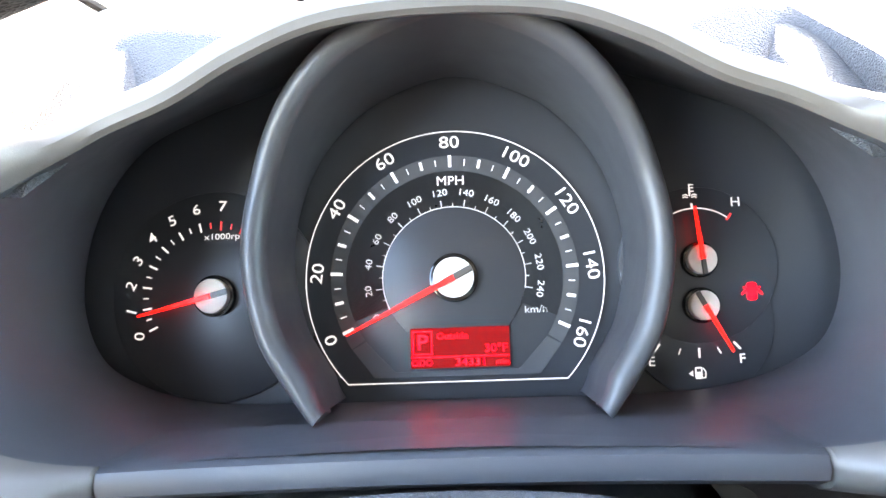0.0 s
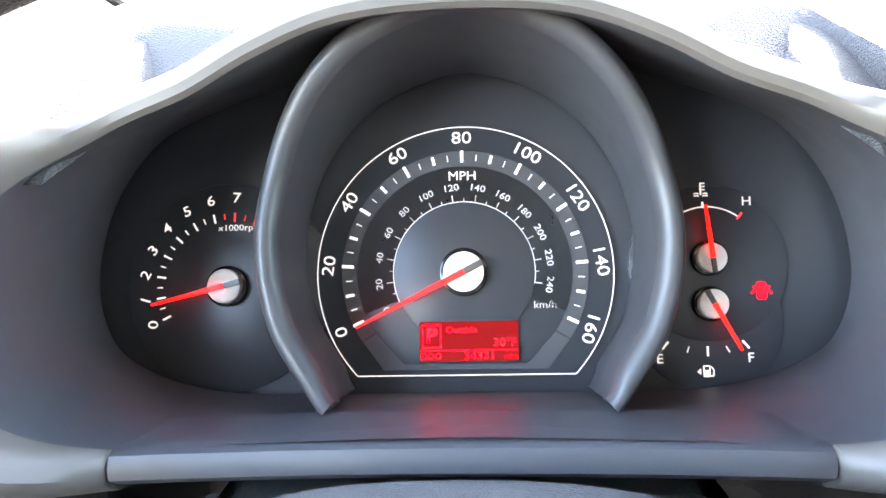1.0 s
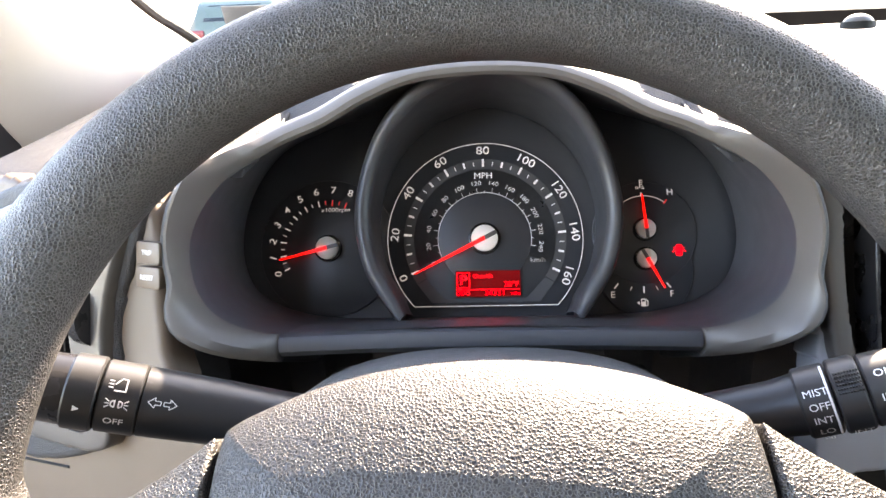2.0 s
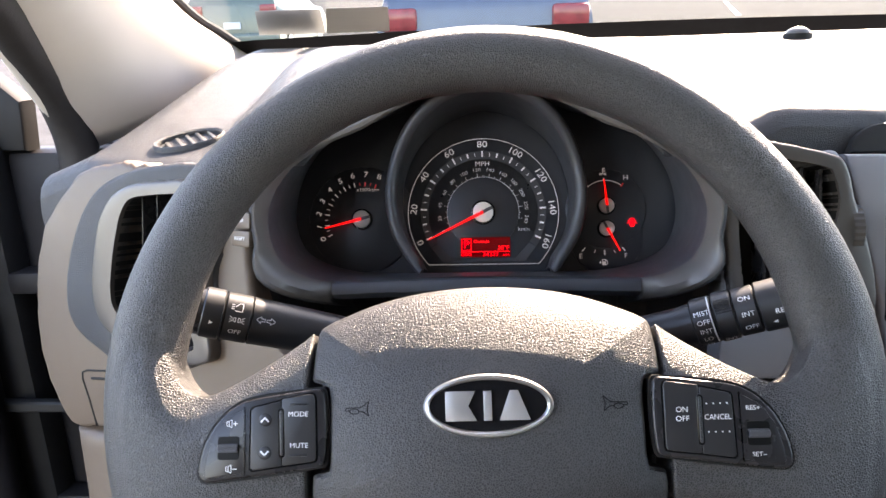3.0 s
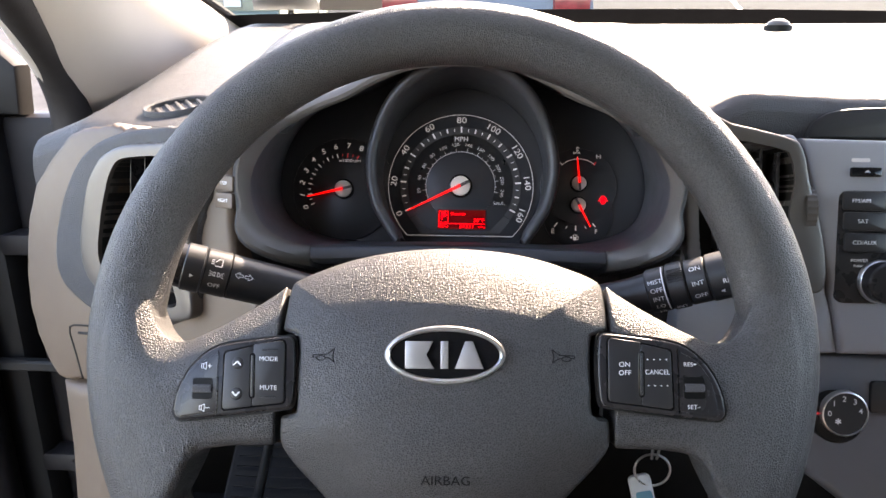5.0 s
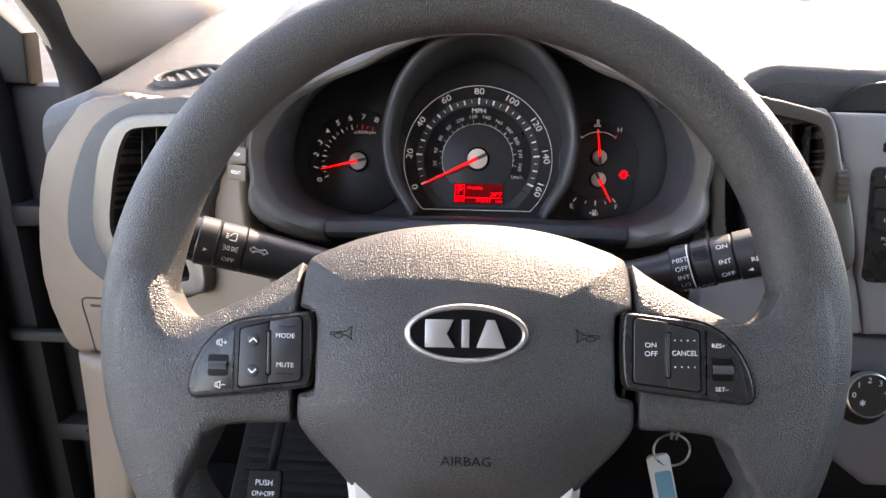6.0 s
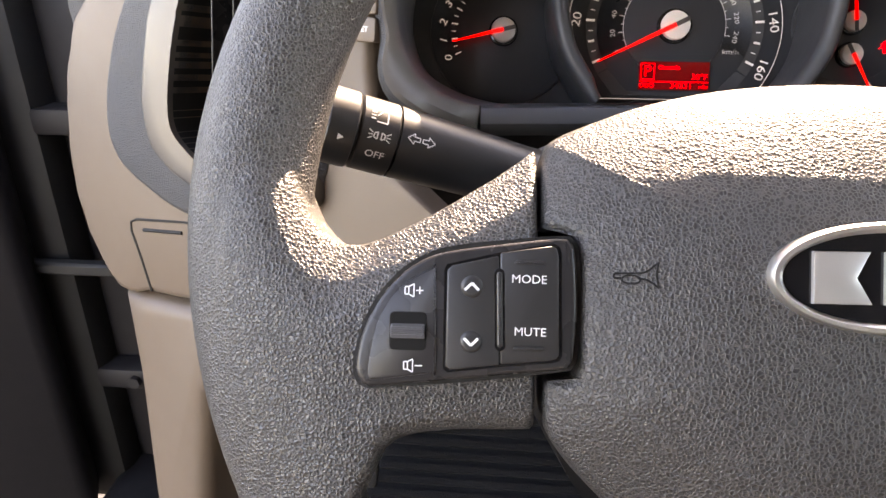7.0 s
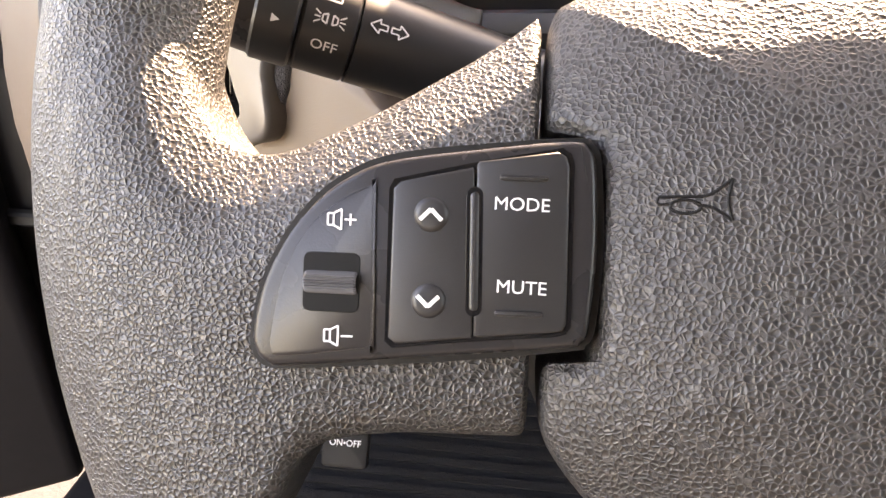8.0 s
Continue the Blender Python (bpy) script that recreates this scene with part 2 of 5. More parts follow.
def prism(outline, z0, z1, bevel=0.0, seg=2, bm=None):
    """A plate with the given outline in x, y from z0 to z1, with a rounded front edge."""
    bm = bm or bmesh.new()
    pts = [Vector((p[0], p[1])) for p in outline]
    area = sum(a.x * b.y - b.x * a.y for a, b in zip(pts, pts[1:] + pts[:1]))
    if area < 0:
        pts.reverse()
    n = len(pts)

    def inset(d):
        out = []
        for i in range(n):
            a, b, c = pts[i - 1], pts[i], pts[(i + 1) % n]
            e, f = (b - a), (c - b)
            if e.length < 1e-9 or f.length < 1e-9:
                out.append(b.copy())
                continue
            e.normalize(), f.normalize()
            nrm = Vector((-e.y - f.y, e.x + f.x))
            l = nrm.length
            out.append(b + nrm / l * d / max(0.4, l / 2) if l > 1e-6 else b.copy())
        return out
    rings = [[(p.x, p.y, z0) for p in pts]]
    if bevel > 0:
        for k in range(seg + 1):
            a = math.pi / 2 * k / seg
            rings.append([(p.x, p.y, z1 - bevel * (1 - math.sin(a))) for p in inset(bevel * (1 - math.cos(a)))])
    else:
        rings.append([(p.x, p.y, z1) for p in pts])
    return loft(rings, True, True, bm)


def rrect(cx, cy, w, h, r, seg=4):
    out = []
    r = min(r, w / 2 - 1e-5, h / 2 - 1e-5)
    for qx, qy, a0 in ((1, 1, 0), (-1, 1, 90), (-1, -1, 180), (1, -1, 270)):
        for k in range(seg + 1):
            a = radians(a0 + 90 * k / seg)
            out.append((cx + qx * (w / 2 - r) + r * math.cos(a), cy + qy * (h / 2 - r) + r * math.sin(a)))
    return out


def disc(cx, cy, r, n=32):
    return [(cx + r * math.cos(2 * math.pi * k / n), cy + r * math.sin(2 * math.pi * k / n)) for k in range(n)]


def box(x0, x1, y0, y1, z0, z1, bevel=0.0, seg=2, bm=None):
    bm2 = bmesh.new()
    bmesh.ops.create_cube(bm2, size=1, matrix=Matrix.LocRotScale(((x0 + x1) / 2, (y0 + y1) / 2, (z0 + z1) / 2), None, (x1 - x0, y1 - y0, z1 - z0)))
    if bevel:
        bmesh.ops.bevel(bm2, geom=bm2.edges[:], offset=bevel, segments=seg, profile=0.5, affect="EDGES")
    if bm is None:
        return bm2
    tmp = bpy.data.meshes.new("tmp")
    bm2.to_mesh(tmp)
    bm2.free()
    bm.from_mesh(tmp)
    bpy.data.meshes.remove(tmp)
    return bm


def strip_arc(cx, cy, r0, r1, a0, a1, z, n=48, bm=None):
    """A flat ring piece between two radii and two angles in degrees."""
    bm = bm or bmesh.new()
    rows = []
    for k in range(n + 1):
        a = radians(a0 + (a1 - a0) * k / n)
        rows.append([(cx + r * math.cos(a), cy + r * math.sin(a), z) for r in (r0, r1)])
    return loft(rows, False, False, bm)


def bar(x0, y0, x1, y1, width, z, bm=None, thick=0.0002):
    """A flat stroke from one point to another."""
    d = Vector((x1 - x0, y1 - y0)).normalized()
    nx, ny = -d.y * width / 2, d.x * width / 2
    return prism([(x0 + nx, y0 + ny), (x1 + nx, y1 + ny), (x1 - nx, y1 - ny), (x0 - nx, y0 - ny)], z, z + thick, bm=bm)


def lettering(name, text, size, x, y, z, parent, material, turn=0, stretch=1.0, bold=0.0, align="CENTER", label=""):
    cu = bpy.data.curves.new("letters", "FONT")
    cu.body, cu.size, cu.align_x, cu.align_y, cu.offset = text, size / 0.73, align, "CENTER", (0 if "M" in text or "m" in text else bold * 0.45 * size)
    cu.resolution_u = 3
    tmp = bpy.data.objects.new("letters", cu)
    me = bpy.data.meshes.new_from_object(tmp)
    bpy.data.objects.remove(tmp)
    bpy.data.curves.remove(cu)
    me.materials.clear()
    me.materials.append(material)
    ob = new(name, me)
    ob.parent = parent
    ob.matrix_local = Matrix.Translation((x, y, z)) @ Matrix.Rotation(radians(turn), 4, "Z") @ Matrix.Diagonal((stretch, 1, 1, 1))
    return tagged(ob, label)


def face_frame(x, y, z, yaw, tilt):
    """Like local_frame, but turned by yaw degrees about the vertical."""
    return Matrix.Translation((x, y, z)) @ Matrix.Rotation(radians(yaw), 4, "Z") @ local_frame(0, 0, 0, tilt)


CLUSTER = local_frame(0.0, 0.2145, 1.0655, 20.5)
WHEEL = local_frame(-0.0015, -0.0378, 1.0300, 26) @ Matrix.Rotation(radians(1.2), 4, "Z")
LEFT_FACE = face_frame(-0.238, 0.121, 1.057, -22, 10)
RIGHT_FACE = face_frame(0.281, 0.103, 1.05, 0, 14)


SLOPE = Matrix.Rotation(radians(4.5), 4, "X")          # the car park rises gently ahead of the car


# ---- ground and distance ----
def build_ground():
    bm = bmesh.new()
    bmesh.ops.create_grid(bm, x_segments=40, y_segments=40, size=300)
    solid("ground", bm, M_ASPHALT, "dry grey speckled asphalt of a car park", "ground", m=SLOPE, kind="structure")


build_ground()


def build_parking_line():
    """A painted line on the asphalt beyond the windscreen."""
    a, b = Vector((9.6, 26.8, 0.0)), Vector((15.0, 44.5, 0.0))
    side = (b - a).cross(Vector((0, 0, 1))).normalized() * 0.09
    bm = prism([(a + side)[:2], (b + side)[:2], (b - side)[:2], (a - side)[:2]], 0.002, 0.012)
    solid("parking_line", bm, M_WHITE, "white painted parking line", "road marking", m=SLOPE, kind="structure", smooth=False)


build_parking_line()


# ---- dashboard ----
dash = thing("dashboard", Matrix(), "dark grey grained car dashboard with taupe lower trim", "dashboard")


def smooth_step(a, b, x):
    t = min(1, max(0, (x - a) / (b - a)))
    return t * t * (3 - 2 * t)


def lerp_table(table, x):
    """Straight-line reading of a table of (x, value) rows."""
    return float(np.interp(x, [r[0] for r in table], [r[1] for r in table]))


def glass_base(x):
    """y of the windscreen's lower edge."""
    return 0.66 - 0.42 * x * x - 0.25 * max(0, abs(x) - 0.3) ** 2


def dash_profile(x):
    """The dash top's section from the windscreen to its front edge and down the front face."""
    yb = glass_base(x)
    near = smooth_step(0.135, 0.115, abs(x))         # behind the gauges
    rise = smooth_step(0.36, 0.15, abs(x))
    left = smooth_step(-0.10, -0.24, x)
    if x > 0:
        f0, z0 = 0.146, 1.152 + 0.006 * rise
    else:
        f0 = 0.140 + 0.35 * max(0, -0.22 - x) + 2.0 * max(0, -0.385 - x)
        z0 = 1.122 - 0.35 * max(0, -0.33 - x)
    dip = smooth_step(0.228, 0.168, abs(x))           # a scoop beside the gauges
    z0 += (1.129 - z0) * dip
    inner = smooth_step(0.190, 0.165, abs(x))        # the front edge stays above the gauges
    front = 0.250 * near + (1 - near) * f0
    ztop = 1.174 * near + (1 - near) * z0
    bow = (1.15 + 0.1 * left * (1 - dip) + 3.2 * dip) * (1 - near) + 1.15 * near
    zb = 1.212 - 0.25 * max(0, -0.36 - x)
    drop = 0.042 * smooth_step(-0.30, -0.40, x) + 0.35 * max(0, -0.40 - x)   # it falls away towards the pillar
    pts = [(yb + 0.05, zb - 0.05 - drop), (yb + 0.02, zb - 0.004 - drop)]
    for k in range(13):
        f = k / 12
        y = yb + (front + 0.022 - yb) * f
        pts.append((y, zb + (ztop + 0.004 - zb) * (f ** bow) - drop * (1 - f ** 4)))
    pts += [(front + 0.012, ztop + 0.001), (front + 0.004, ztop - 0.003 - 0.002 * (1 - inner)), (front, ztop - 0.007 - 0.007 * (1 - inner))]
    pts += [(front - 0.002 + 0.10 * inner, ztop + 0.016 * inner - 0.026 * (1 - inner)), (front + 0.12 * inner, ztop - 0.06), (front + 0.08 + 0.06 * inner, 1.02), (front + 0.09 + 0.06 * inner, 0.90)]
    return pts


def build_dash_top():
    xs = [-0.50 + 0.005 * i for i in range(261)]
    rings = [[(x, y, z) for y, z in dash_profile(x)] for x in xs]
    part("upper_pad", loft([r[:18] for r in rings], False), M_DASH, dash, "grained dark grey soft dash top")
    part("front_face", loft([r[17:] for r in rings], False), M_DASH, dash, "grained dark grey front face")


build_dash_top()


# ---- instrument binnacle: lip, funnel and skirt ----
POD = mirrored([(0, 0.112), (0.04, 0.104), (0.075, 0.088), (0.107, 0.077), (0.137, 0.062), (0.157, 0.034), (0.164, 0.0), (0.157, -0.027), (0.140, -0.041), (0.11, -0.05), (0.07, -0.052), (0, -0.052)])
EDGE = mirrored([(0, 0.0835), (0.038, 0.0805), (0.066, 0.070), (0.09, 0.0565), (0.118, 0.0445), (0.147, 0.0235), (0.1635, -0.006), (0.161, -0.033), (0.148, -0.0515), (0.117, -0.0605), (0.07, -0.059), (0, -0.0575)])


def offset_ring(ring, d):
    out = []
    n = len(ring)
    for i in range(n):
        t = (Vector(ring[(i + 1) % n]) - Vector(ring[i - 1])).normalized()
        out.append((ring[i][0] + t.y * d, ring[i][1] - t.x * d))
    return out


def build_binnacle():
    b = thing("instrument_binnacle", CLUSTER, "charcoal plastic instrument binnacle with a rounded grey lip", "dash binnacle")
    n = 132
    pod = [tuple(p) for p in spline([(*p,) for p in POD], n, True)]
    edge = [tuple(p) for p in spline([(*p,) for p in EDGE], n, True)]
    out = lambda d: offset_ring(edge, -d) if offset_ring(edge, 0.01)[0][1] < edge[0][1] else offset_ring(edge, d)

    def top(v):                                   # how far up the outline a point lies
        return smooth_step(-0.04, 0.03, v)

    def side_of(q):                               # the round ends of the outline
        return smooth_step(0.112, 0.155, abs(q[0])) * smooth_step(0.055, 0.020, q[1])

    edge = [(x * (1 - 0.03 * side_of((x, y))), y) for x, y in edge]

    def wz(v, x=0.0):                             # the lower part stands less proud, the ends more
        return 0.083 - 0.006 * smooth_step(-0.03, -0.06, v) + 0.016 * side_of((x, v))

    inv = (LEFT_FACE.inverted() @ CLUSTER)

    def ridge(x, v):                              # how far out the ends reach, to the plane of the dash trim
        a, c = inv @ Vector((-abs(x), v, 0)), inv @ Vector((-abs(x), v, 1))
        return (-0.0005 - a.z) / (c.z - a.z)
    funnel = [[(p[0], p[1], 0.004) for p in pod]]
    for f in (0.06, 0.3, 0.6, 0.85, 1.0):
        funnel.append([(a[0] + (c[0] - a[0]) * f, a[1] + (c[1] - a[1]) * f ** 1.2, 0.006 + (wz(c[1], c[0]) - 0.006) * f) for a, c in zip(pod, edge)])
    part("funnel", loft(funnel), M_SHROUD, b, "smooth dark charcoal inner funnel")
    roll = [(0.0, 0.0, 0.0), (0.0012, 0.0025, 0.0), (0.004, 0.0035, 0.0), (0.009, 0.0015, 0.0), (0.0135, -0.005, 0.0), (0.016, -0.014, 0.0)]
    roll += [(0.016 + 0.006 * f, -0.014 - 0.101 * f, f) for f in (0.08, 0.16, 0.24, 0.32, 0.40, 0.48, 0.56, 0.64, 0.72, 0.80, 0.90, 1.0)]
    #            distance out, share of the way to the ridge
    side_go = ((0.0, 0.0), (0.0012, 0.0004), (0.004, 0.0010), (0.009, 0.0022), (0.0135, 0.0032), (0.016, 0.0045), (0.0185, 0.0065), (0.020, 0.0090), (0.021, 0.0110), (0.022, 0.0120))
    side_up = ((0.0, 0.0), (0.0012, 0.2), (0.004, 0.5), (0.009, 0.85), (0.0135, 1.0), (0.022, 1.0))
    side_back = ((0.0, 0.0), (0.009, 0.0), (0.0135, 0.0003), (0.016, 0.0), (0.0185, 0.0015), (0.020, 0.006), (0.021, 0.02), (0.022, 0.05))
    start = out(0.0165)
    lip = []
    for d, dw, f in roll:
        r = out(d)
        row = []
        for i, (p, q) in enumerate(zip(r, edge)):
            side = side_of(q)
            x, y, w = p[0], p[1], wz(q[1], q[0]) + dw
            if side > 0:                          # a wall out to the ridge, then over it and under the trim
                wr, w0 = ridge(q[0], q[1]), wz(q[1], q[0])
                go = lerp_table(side_go, d)
                ws = w0 + (wr - w0) * lerp_table(side_up, d) - lerp_table(side_back, d)
                sx, sy = q[0] + (p[0] - q[0]) * go / max(d, 1e-6), q[1] + (p[1] - q[1]) * go / max(d, 1e-6)
                x, y, w = x + (sx - x) * side, y + (sy - y) * side, w + (ws - w) * side
            low = smooth_step(-0.03, -0.05, q[1])
            if low > 0:                           # below, the skirt goes straight back instead of flaring
                r2 = min(d, 0.020)
                x = x * (1 - low) + (q[0] + (p[0] - q[0]) * r2 / max(d, 1e-6)) * low
                y = y * (1 - low) + (q[1] + (p[1] - q[1]) * r2 / max(d, 1e-6)) * low
            k = smooth_step(0.005, 0.04, q[1])
            if k > 0 and f > 0:                   # above, it lies low behind the lip, then climbs to the dash top
                climb = smooth_step(0.24, 0.80, f)
                tx, ty, tw = q[0] * 1.04, 0.121, -0.004
                sx, sy, sw = start[i][0], start[i][1], wz(q[1]) - 0.016
                x = x * (1 - k) + (sx + (tx - sx) * f) * k
                y = y * (1 - k) + (sy + (ty - sy) * climb) * k
                w = w * (1 - k) + (sw + (tw - sw) * f) * k
            if abs(q[0]) < 0.1135 and q[1] < -0.05:   # open between the notches
                x, y, w = q[0], q[1], wz(q[1]) - 0.02
            row.append((x, y, w))
        lip.append(row)
    part("lip", loft(lip[:6]), M_LIP, b, "rounded taupe-grey lip")
    part("skirt", loft(lip[5:]), M_DASH, b, "grained dark skirt running up to the dash top")
    # lower sill between the corner blocks
    rows = []
    for i in range(41):
        u = -0.116 + 0.232 * i / 40
        dip = -0.0575 - 0.002 * (u / 0.116) ** 2
        rows.append([(u, dip + dv, w) for dv, w in ((0.004, 0.045), (0.0, 0.070), (-0.0006, 0.0755), (-0.003, 0.0795), (-0.007, 0.0805), (-0.011, 0.079), (-0.0135, 0.073), (-0.0145, 0.045))])
    part("sill", loft(rows, False), M_SHROUD, b, "rounded charcoal sill under the gauges")
    return b


binnacle = build_binnacle()


# ---- the gauges ----
def build_gauges():
    g = thing("instrument_cluster", CLUSTER, "black car instrument cluster with lit red needles", "gauge cluster")
    base = [tuple(p) for p in spline([(*p,) for p in offset_ring(POD, -0.004)], 100, True)]
    part("backplate", prism(base, -0.02, -0.003), M_DIAL, g, "matt black gauge backplate")
    # speedometer
    S0, SPAN = 204.9, 229.8
    arc = [(0.0655 * math.cos(a), 0.0655 * math.sin(a)) for a in (radians(-44.1 + 268.2 * k / 60) for k in range(61))]
    sp = part("speedometer", prism(arc, -0.003, 0.0, 0.0005), M_DIAL, g, "round black speedometer face")
    ring = bmesh.new()
    strip_arc(0, 0, 0.0652, 0.0657, -43.5, 223.5, 0.0006, 90, ring)
    bar(-0.0475, -0.0449, 0.0475, -0.0449, 0.0005, 0.0005, ring)
    part("outline", ring, M_PRINT, sp, smooth=False)
    part("tick_band", strip_arc(0, 0, 0.0475, 0.0545, -33, 213, 0.0007, 80), M_DIALGREY, sp, smooth=False)
    part("lower_band", prism([(-0.0395, -0.0268), (-0.0455, -0.0300), (-0.036, -0.0425), (0.036, -0.0425), (0.0455, -0.0300), (0.0395, -0.0268), (0.027, -0.0402), (-0.027, -0.0402)], 0.0002, 0.0006), M_DIALGREY, sp, smooth=False)
    ribs = []
    for k in range(64):
        r = 0.0312 + 0.0162 * k / 63
        ribs.append([(r * math.cos(a), r * math.sin(a), 0.0009 + (0.00022 if k % 2 else 0.0)) for a in (radians(-22 + 224 * j / 90) for j in range(91))])
    part("ribbed_disc", loft(ribs, False), M_DIALDISC, sp, "finely ribbed grey disc", smooth=False)
    part("inner_disc", prism(disc(0, 0, 0.0312, 64), 0.0, 0.0014, 0.0003), M_DIAL, sp)
    for k in range(33):
        a = radians(S0 - SPAN * k / 32)
        major, mid = k % 4 == 0, k % 2 == 0
        r0, r1 = (0.0492, 0.0545) if major else ((0.0497, 0.0535) if mid else (0.0500, 0.0528))
        part("tick", bar(r0 * math.cos(a), r0 * math.sin(a), r1 * math.cos(a), r1 * math.sin(a), 0.0014 if major else (0.0013 if mid else 0.0005), 0.0010), M_PRINT, sp, smooth=False)
    for v in range(0, 161, 20):
        a = S0 - SPAN * v / 160
        r = 0.0603 if v < 100 else 0.0600
        turn = a - 90 if -30 < a < 200 else a - 90
        lettering("numeral", str(v), 0.0056, r * math.cos(radians(a)), r * math.sin(radians(a)), 0.0006, sp, M_PRINT, turn * (0.93 if abs(turn) > 60 else 1), 1.22, 0.004)
    for k in range(0, 241, 10):
        a = S0 - SPAN * (k / 1.609) / 160
        r1 = 0.0345 if k % 20 == 0 else 0.0328
        ca, sa = math.cos(radians(a)), math.sin(radians(a))
        part("tick", bar(0.0312 * ca, 0.0312 * sa, r1 * ca, r1 * sa, 0.0004, 0.0015), M_PRINTDIM, sp, smooth=False)
        if k % 20 == 0:
            lettering("numeral", str(k), 0.0030, 0.0378 * ca, 0.0378 * sa, 0.0015, sp, M_PRINTDIM, a - 90, 1.2)
    part("inner_arc", strip_arc(0, 0, 0.0311, 0.0315, -10, 205, 0.0016, 80), M_PRINTDIM, sp, smooth=False)
    lettering("caption", "MPH", 0.0042, 0, 0.0428, 0.0016, sp, M_PRINT, 0, 1.1, 0.01)
    lettering("caption", "km/h", 0.0032, 0.0352, -0.0150, 0.0010, sp, M_PRINTDIM, 0, 1.15)

    def needle(parent, x, y, ang, length, cap, back=0.6):
        hub = part("hub_ring", prism(disc(x, y, cap * 1.22, 36), 0.0, 0.0035, 0.0008), M_GLOSS, parent)
        part("needle_cap", prism(disc(x, y, cap, 36), 0.0035, 0.0068, 0.0007), M_CAP, parent, "cream needle cap")
        ca, sa = math.cos(radians(ang)), math.sin(radians(ang))
        w0, w1 = cap * 0.16, 0.00045
        tip, root = (x + length * ca, y + length * sa), (x, y)
        part("needle", prism([(root[0] - sa * w0, root[1] + ca * w0), (tip[0] - sa * w1, tip[1] + ca * w1), (tip[0] + sa * w1, tip[1] - ca * w1), (root[0] + sa * w0, root[1] - ca * w0)], 0.0068, 0.0080, 0.0002, 1), M_NEEDLE, parent, "lit red needle")
        part("needle_tail", prism([(root[0] - sa * w0, root[1] + ca * w0), (root[0] + sa * w0, root[1] - ca * w0), (root[0] - ca * cap * 1.02 + sa * w0, root[1] - sa * cap * 1.02 - ca * w0), (root[0] - ca * cap * 1.02 - sa * w0, root[1] - sa * cap * 1.02 + ca * w0)], 0.0068, 0.0078, 0.0002, 1), M_SURROUND, parent)
    needle(sp, 0, 0, 206.5, 0.0525, 0.0088)
    # display
    lcd = part("display", prism(rrect(0.0016, -0.0302, 0.0430, 0.0172, 0.0006, 2), 0.0, 0.0017), M_LCD, g, "dark red lit display")
    z = 0.0019
    fr = bmesh.new()
    for x0, y0, x1, y1 in ((-0.0190, -0.0230, -0.0105, -0.0230), (-0.0190, -0.0328, -0.0105, -0.0328), (-0.0188, -0.0230, -0.0188, -0.0328), (-0.0107, -0.0230, -0.0107, -0.0328)):
        bar(x0, y0, x1, y1, 0.0005, z, fr)
    bar(-0.0195, -0.0341, 0.0225, -0.0341, 0.0005, z, fr)
    part("rule", fr, M_LCDTXT, lcd, smooth=False)
    lettering("readout", "P", 0.0066, -0.01475, -0.0279, z, lcd, M_LCDTXT, 0, 1.15, 0.03)
    lettering("readout", "Outside", 0.0028, -0.0085, -0.0253, z, lcd, M_LCDTXT, 0, 1.1, 0.01, "LEFT")
    lettering("readout", "30°F", 0.0036, 0.0222, -0.0310, z, lcd, M_LCDTXT, 0, 1.1, 0.01, "RIGHT")
    lettering("readout", "ODO", 0.0027, -0.0150, -0.0366, z, lcd, M_LCDTXT, 0, 1.05, 0.02)
    lettering("readout", "34331", 0.0034, 0.0132, -0.0366, z, lcd, M_LCDTXT, 0, 1.2, 0.01, "RIGHT")
    lettering("readout", "miles", 0.0021, 0.0228, -0.0369, z, lcd, M_LCDTXT, 0, 1.0, 0.01, "RIGHT")
    # rev counter
    tx, ty = -0.1062, -0.0042
    tc = part("rev_counter", prism(disc(tx, ty, 0.047, 60), -0.003, -0.0002, 0.0005), M_DIAL, g, "black rev counter face")
    for k in range(17):
        a = radians(205.8 - 17.2 * k / 2)
        ca, sa = math.cos(a), math.sin(a)
        r0, r1 = (0.0295, 0.0335) if k % 2 == 0 else (0.0305, 0.033)
        part("tick", bar(tx + r0 * ca, ty + r0 * sa, tx + r1 * ca, ty + r1 * sa, 0.0008 if k % 2 == 0 else 0.0005, 0.0), M_PRINTRED if k >= 13 else M_PRINT, tc, smooth=False)
    for v in range(9):
        a = radians(205.8 - 17.2 * v)
        r = 0.0383 + 0.0022 * v / 8
        lettering("numeral", str(v), 0.0048, tx + r * math.cos(a), ty + r * math.sin(a), 0.0, tc, M_PRINT, (205.8 - 17.2 * v - 90) * 0.75, 1.2, 0.012)
    lettering("caption", "x1000rpm", 0.0028, tx + 0.0048, ty + 0.0265, 0.0, tc, M_PRINT, 0, 1.25)
    needle(tc, tx, ty, 193.8, 0.0330, 0.0076)
    # temperature and fuel
    hx, hy = 0.1060, 0.0038
    tg = part("temperature_gauge", prism(disc(hx, hy - 0.002, 0.034, 48), -0.003, -0.0002, 0.0005), M_DIAL, g, "black temperature gauge face")
    part("arc_line", strip_arc(hx, hy, 0.0224, 0.0229, 52, 131, 0.0002, 30), M_PRINT, tg, smooth=False)
    a = radians(52)
    part("tick", bar(hx + 0.0215 * math.cos(a), hy + 0.0215 * math.sin(a), hx + 0.0250 * math.cos(a), hy + 0.0250 * math.sin(a), 0.0009, 0.0004), M_PRINTRED, tg, smooth=False)
    a = radians(131)
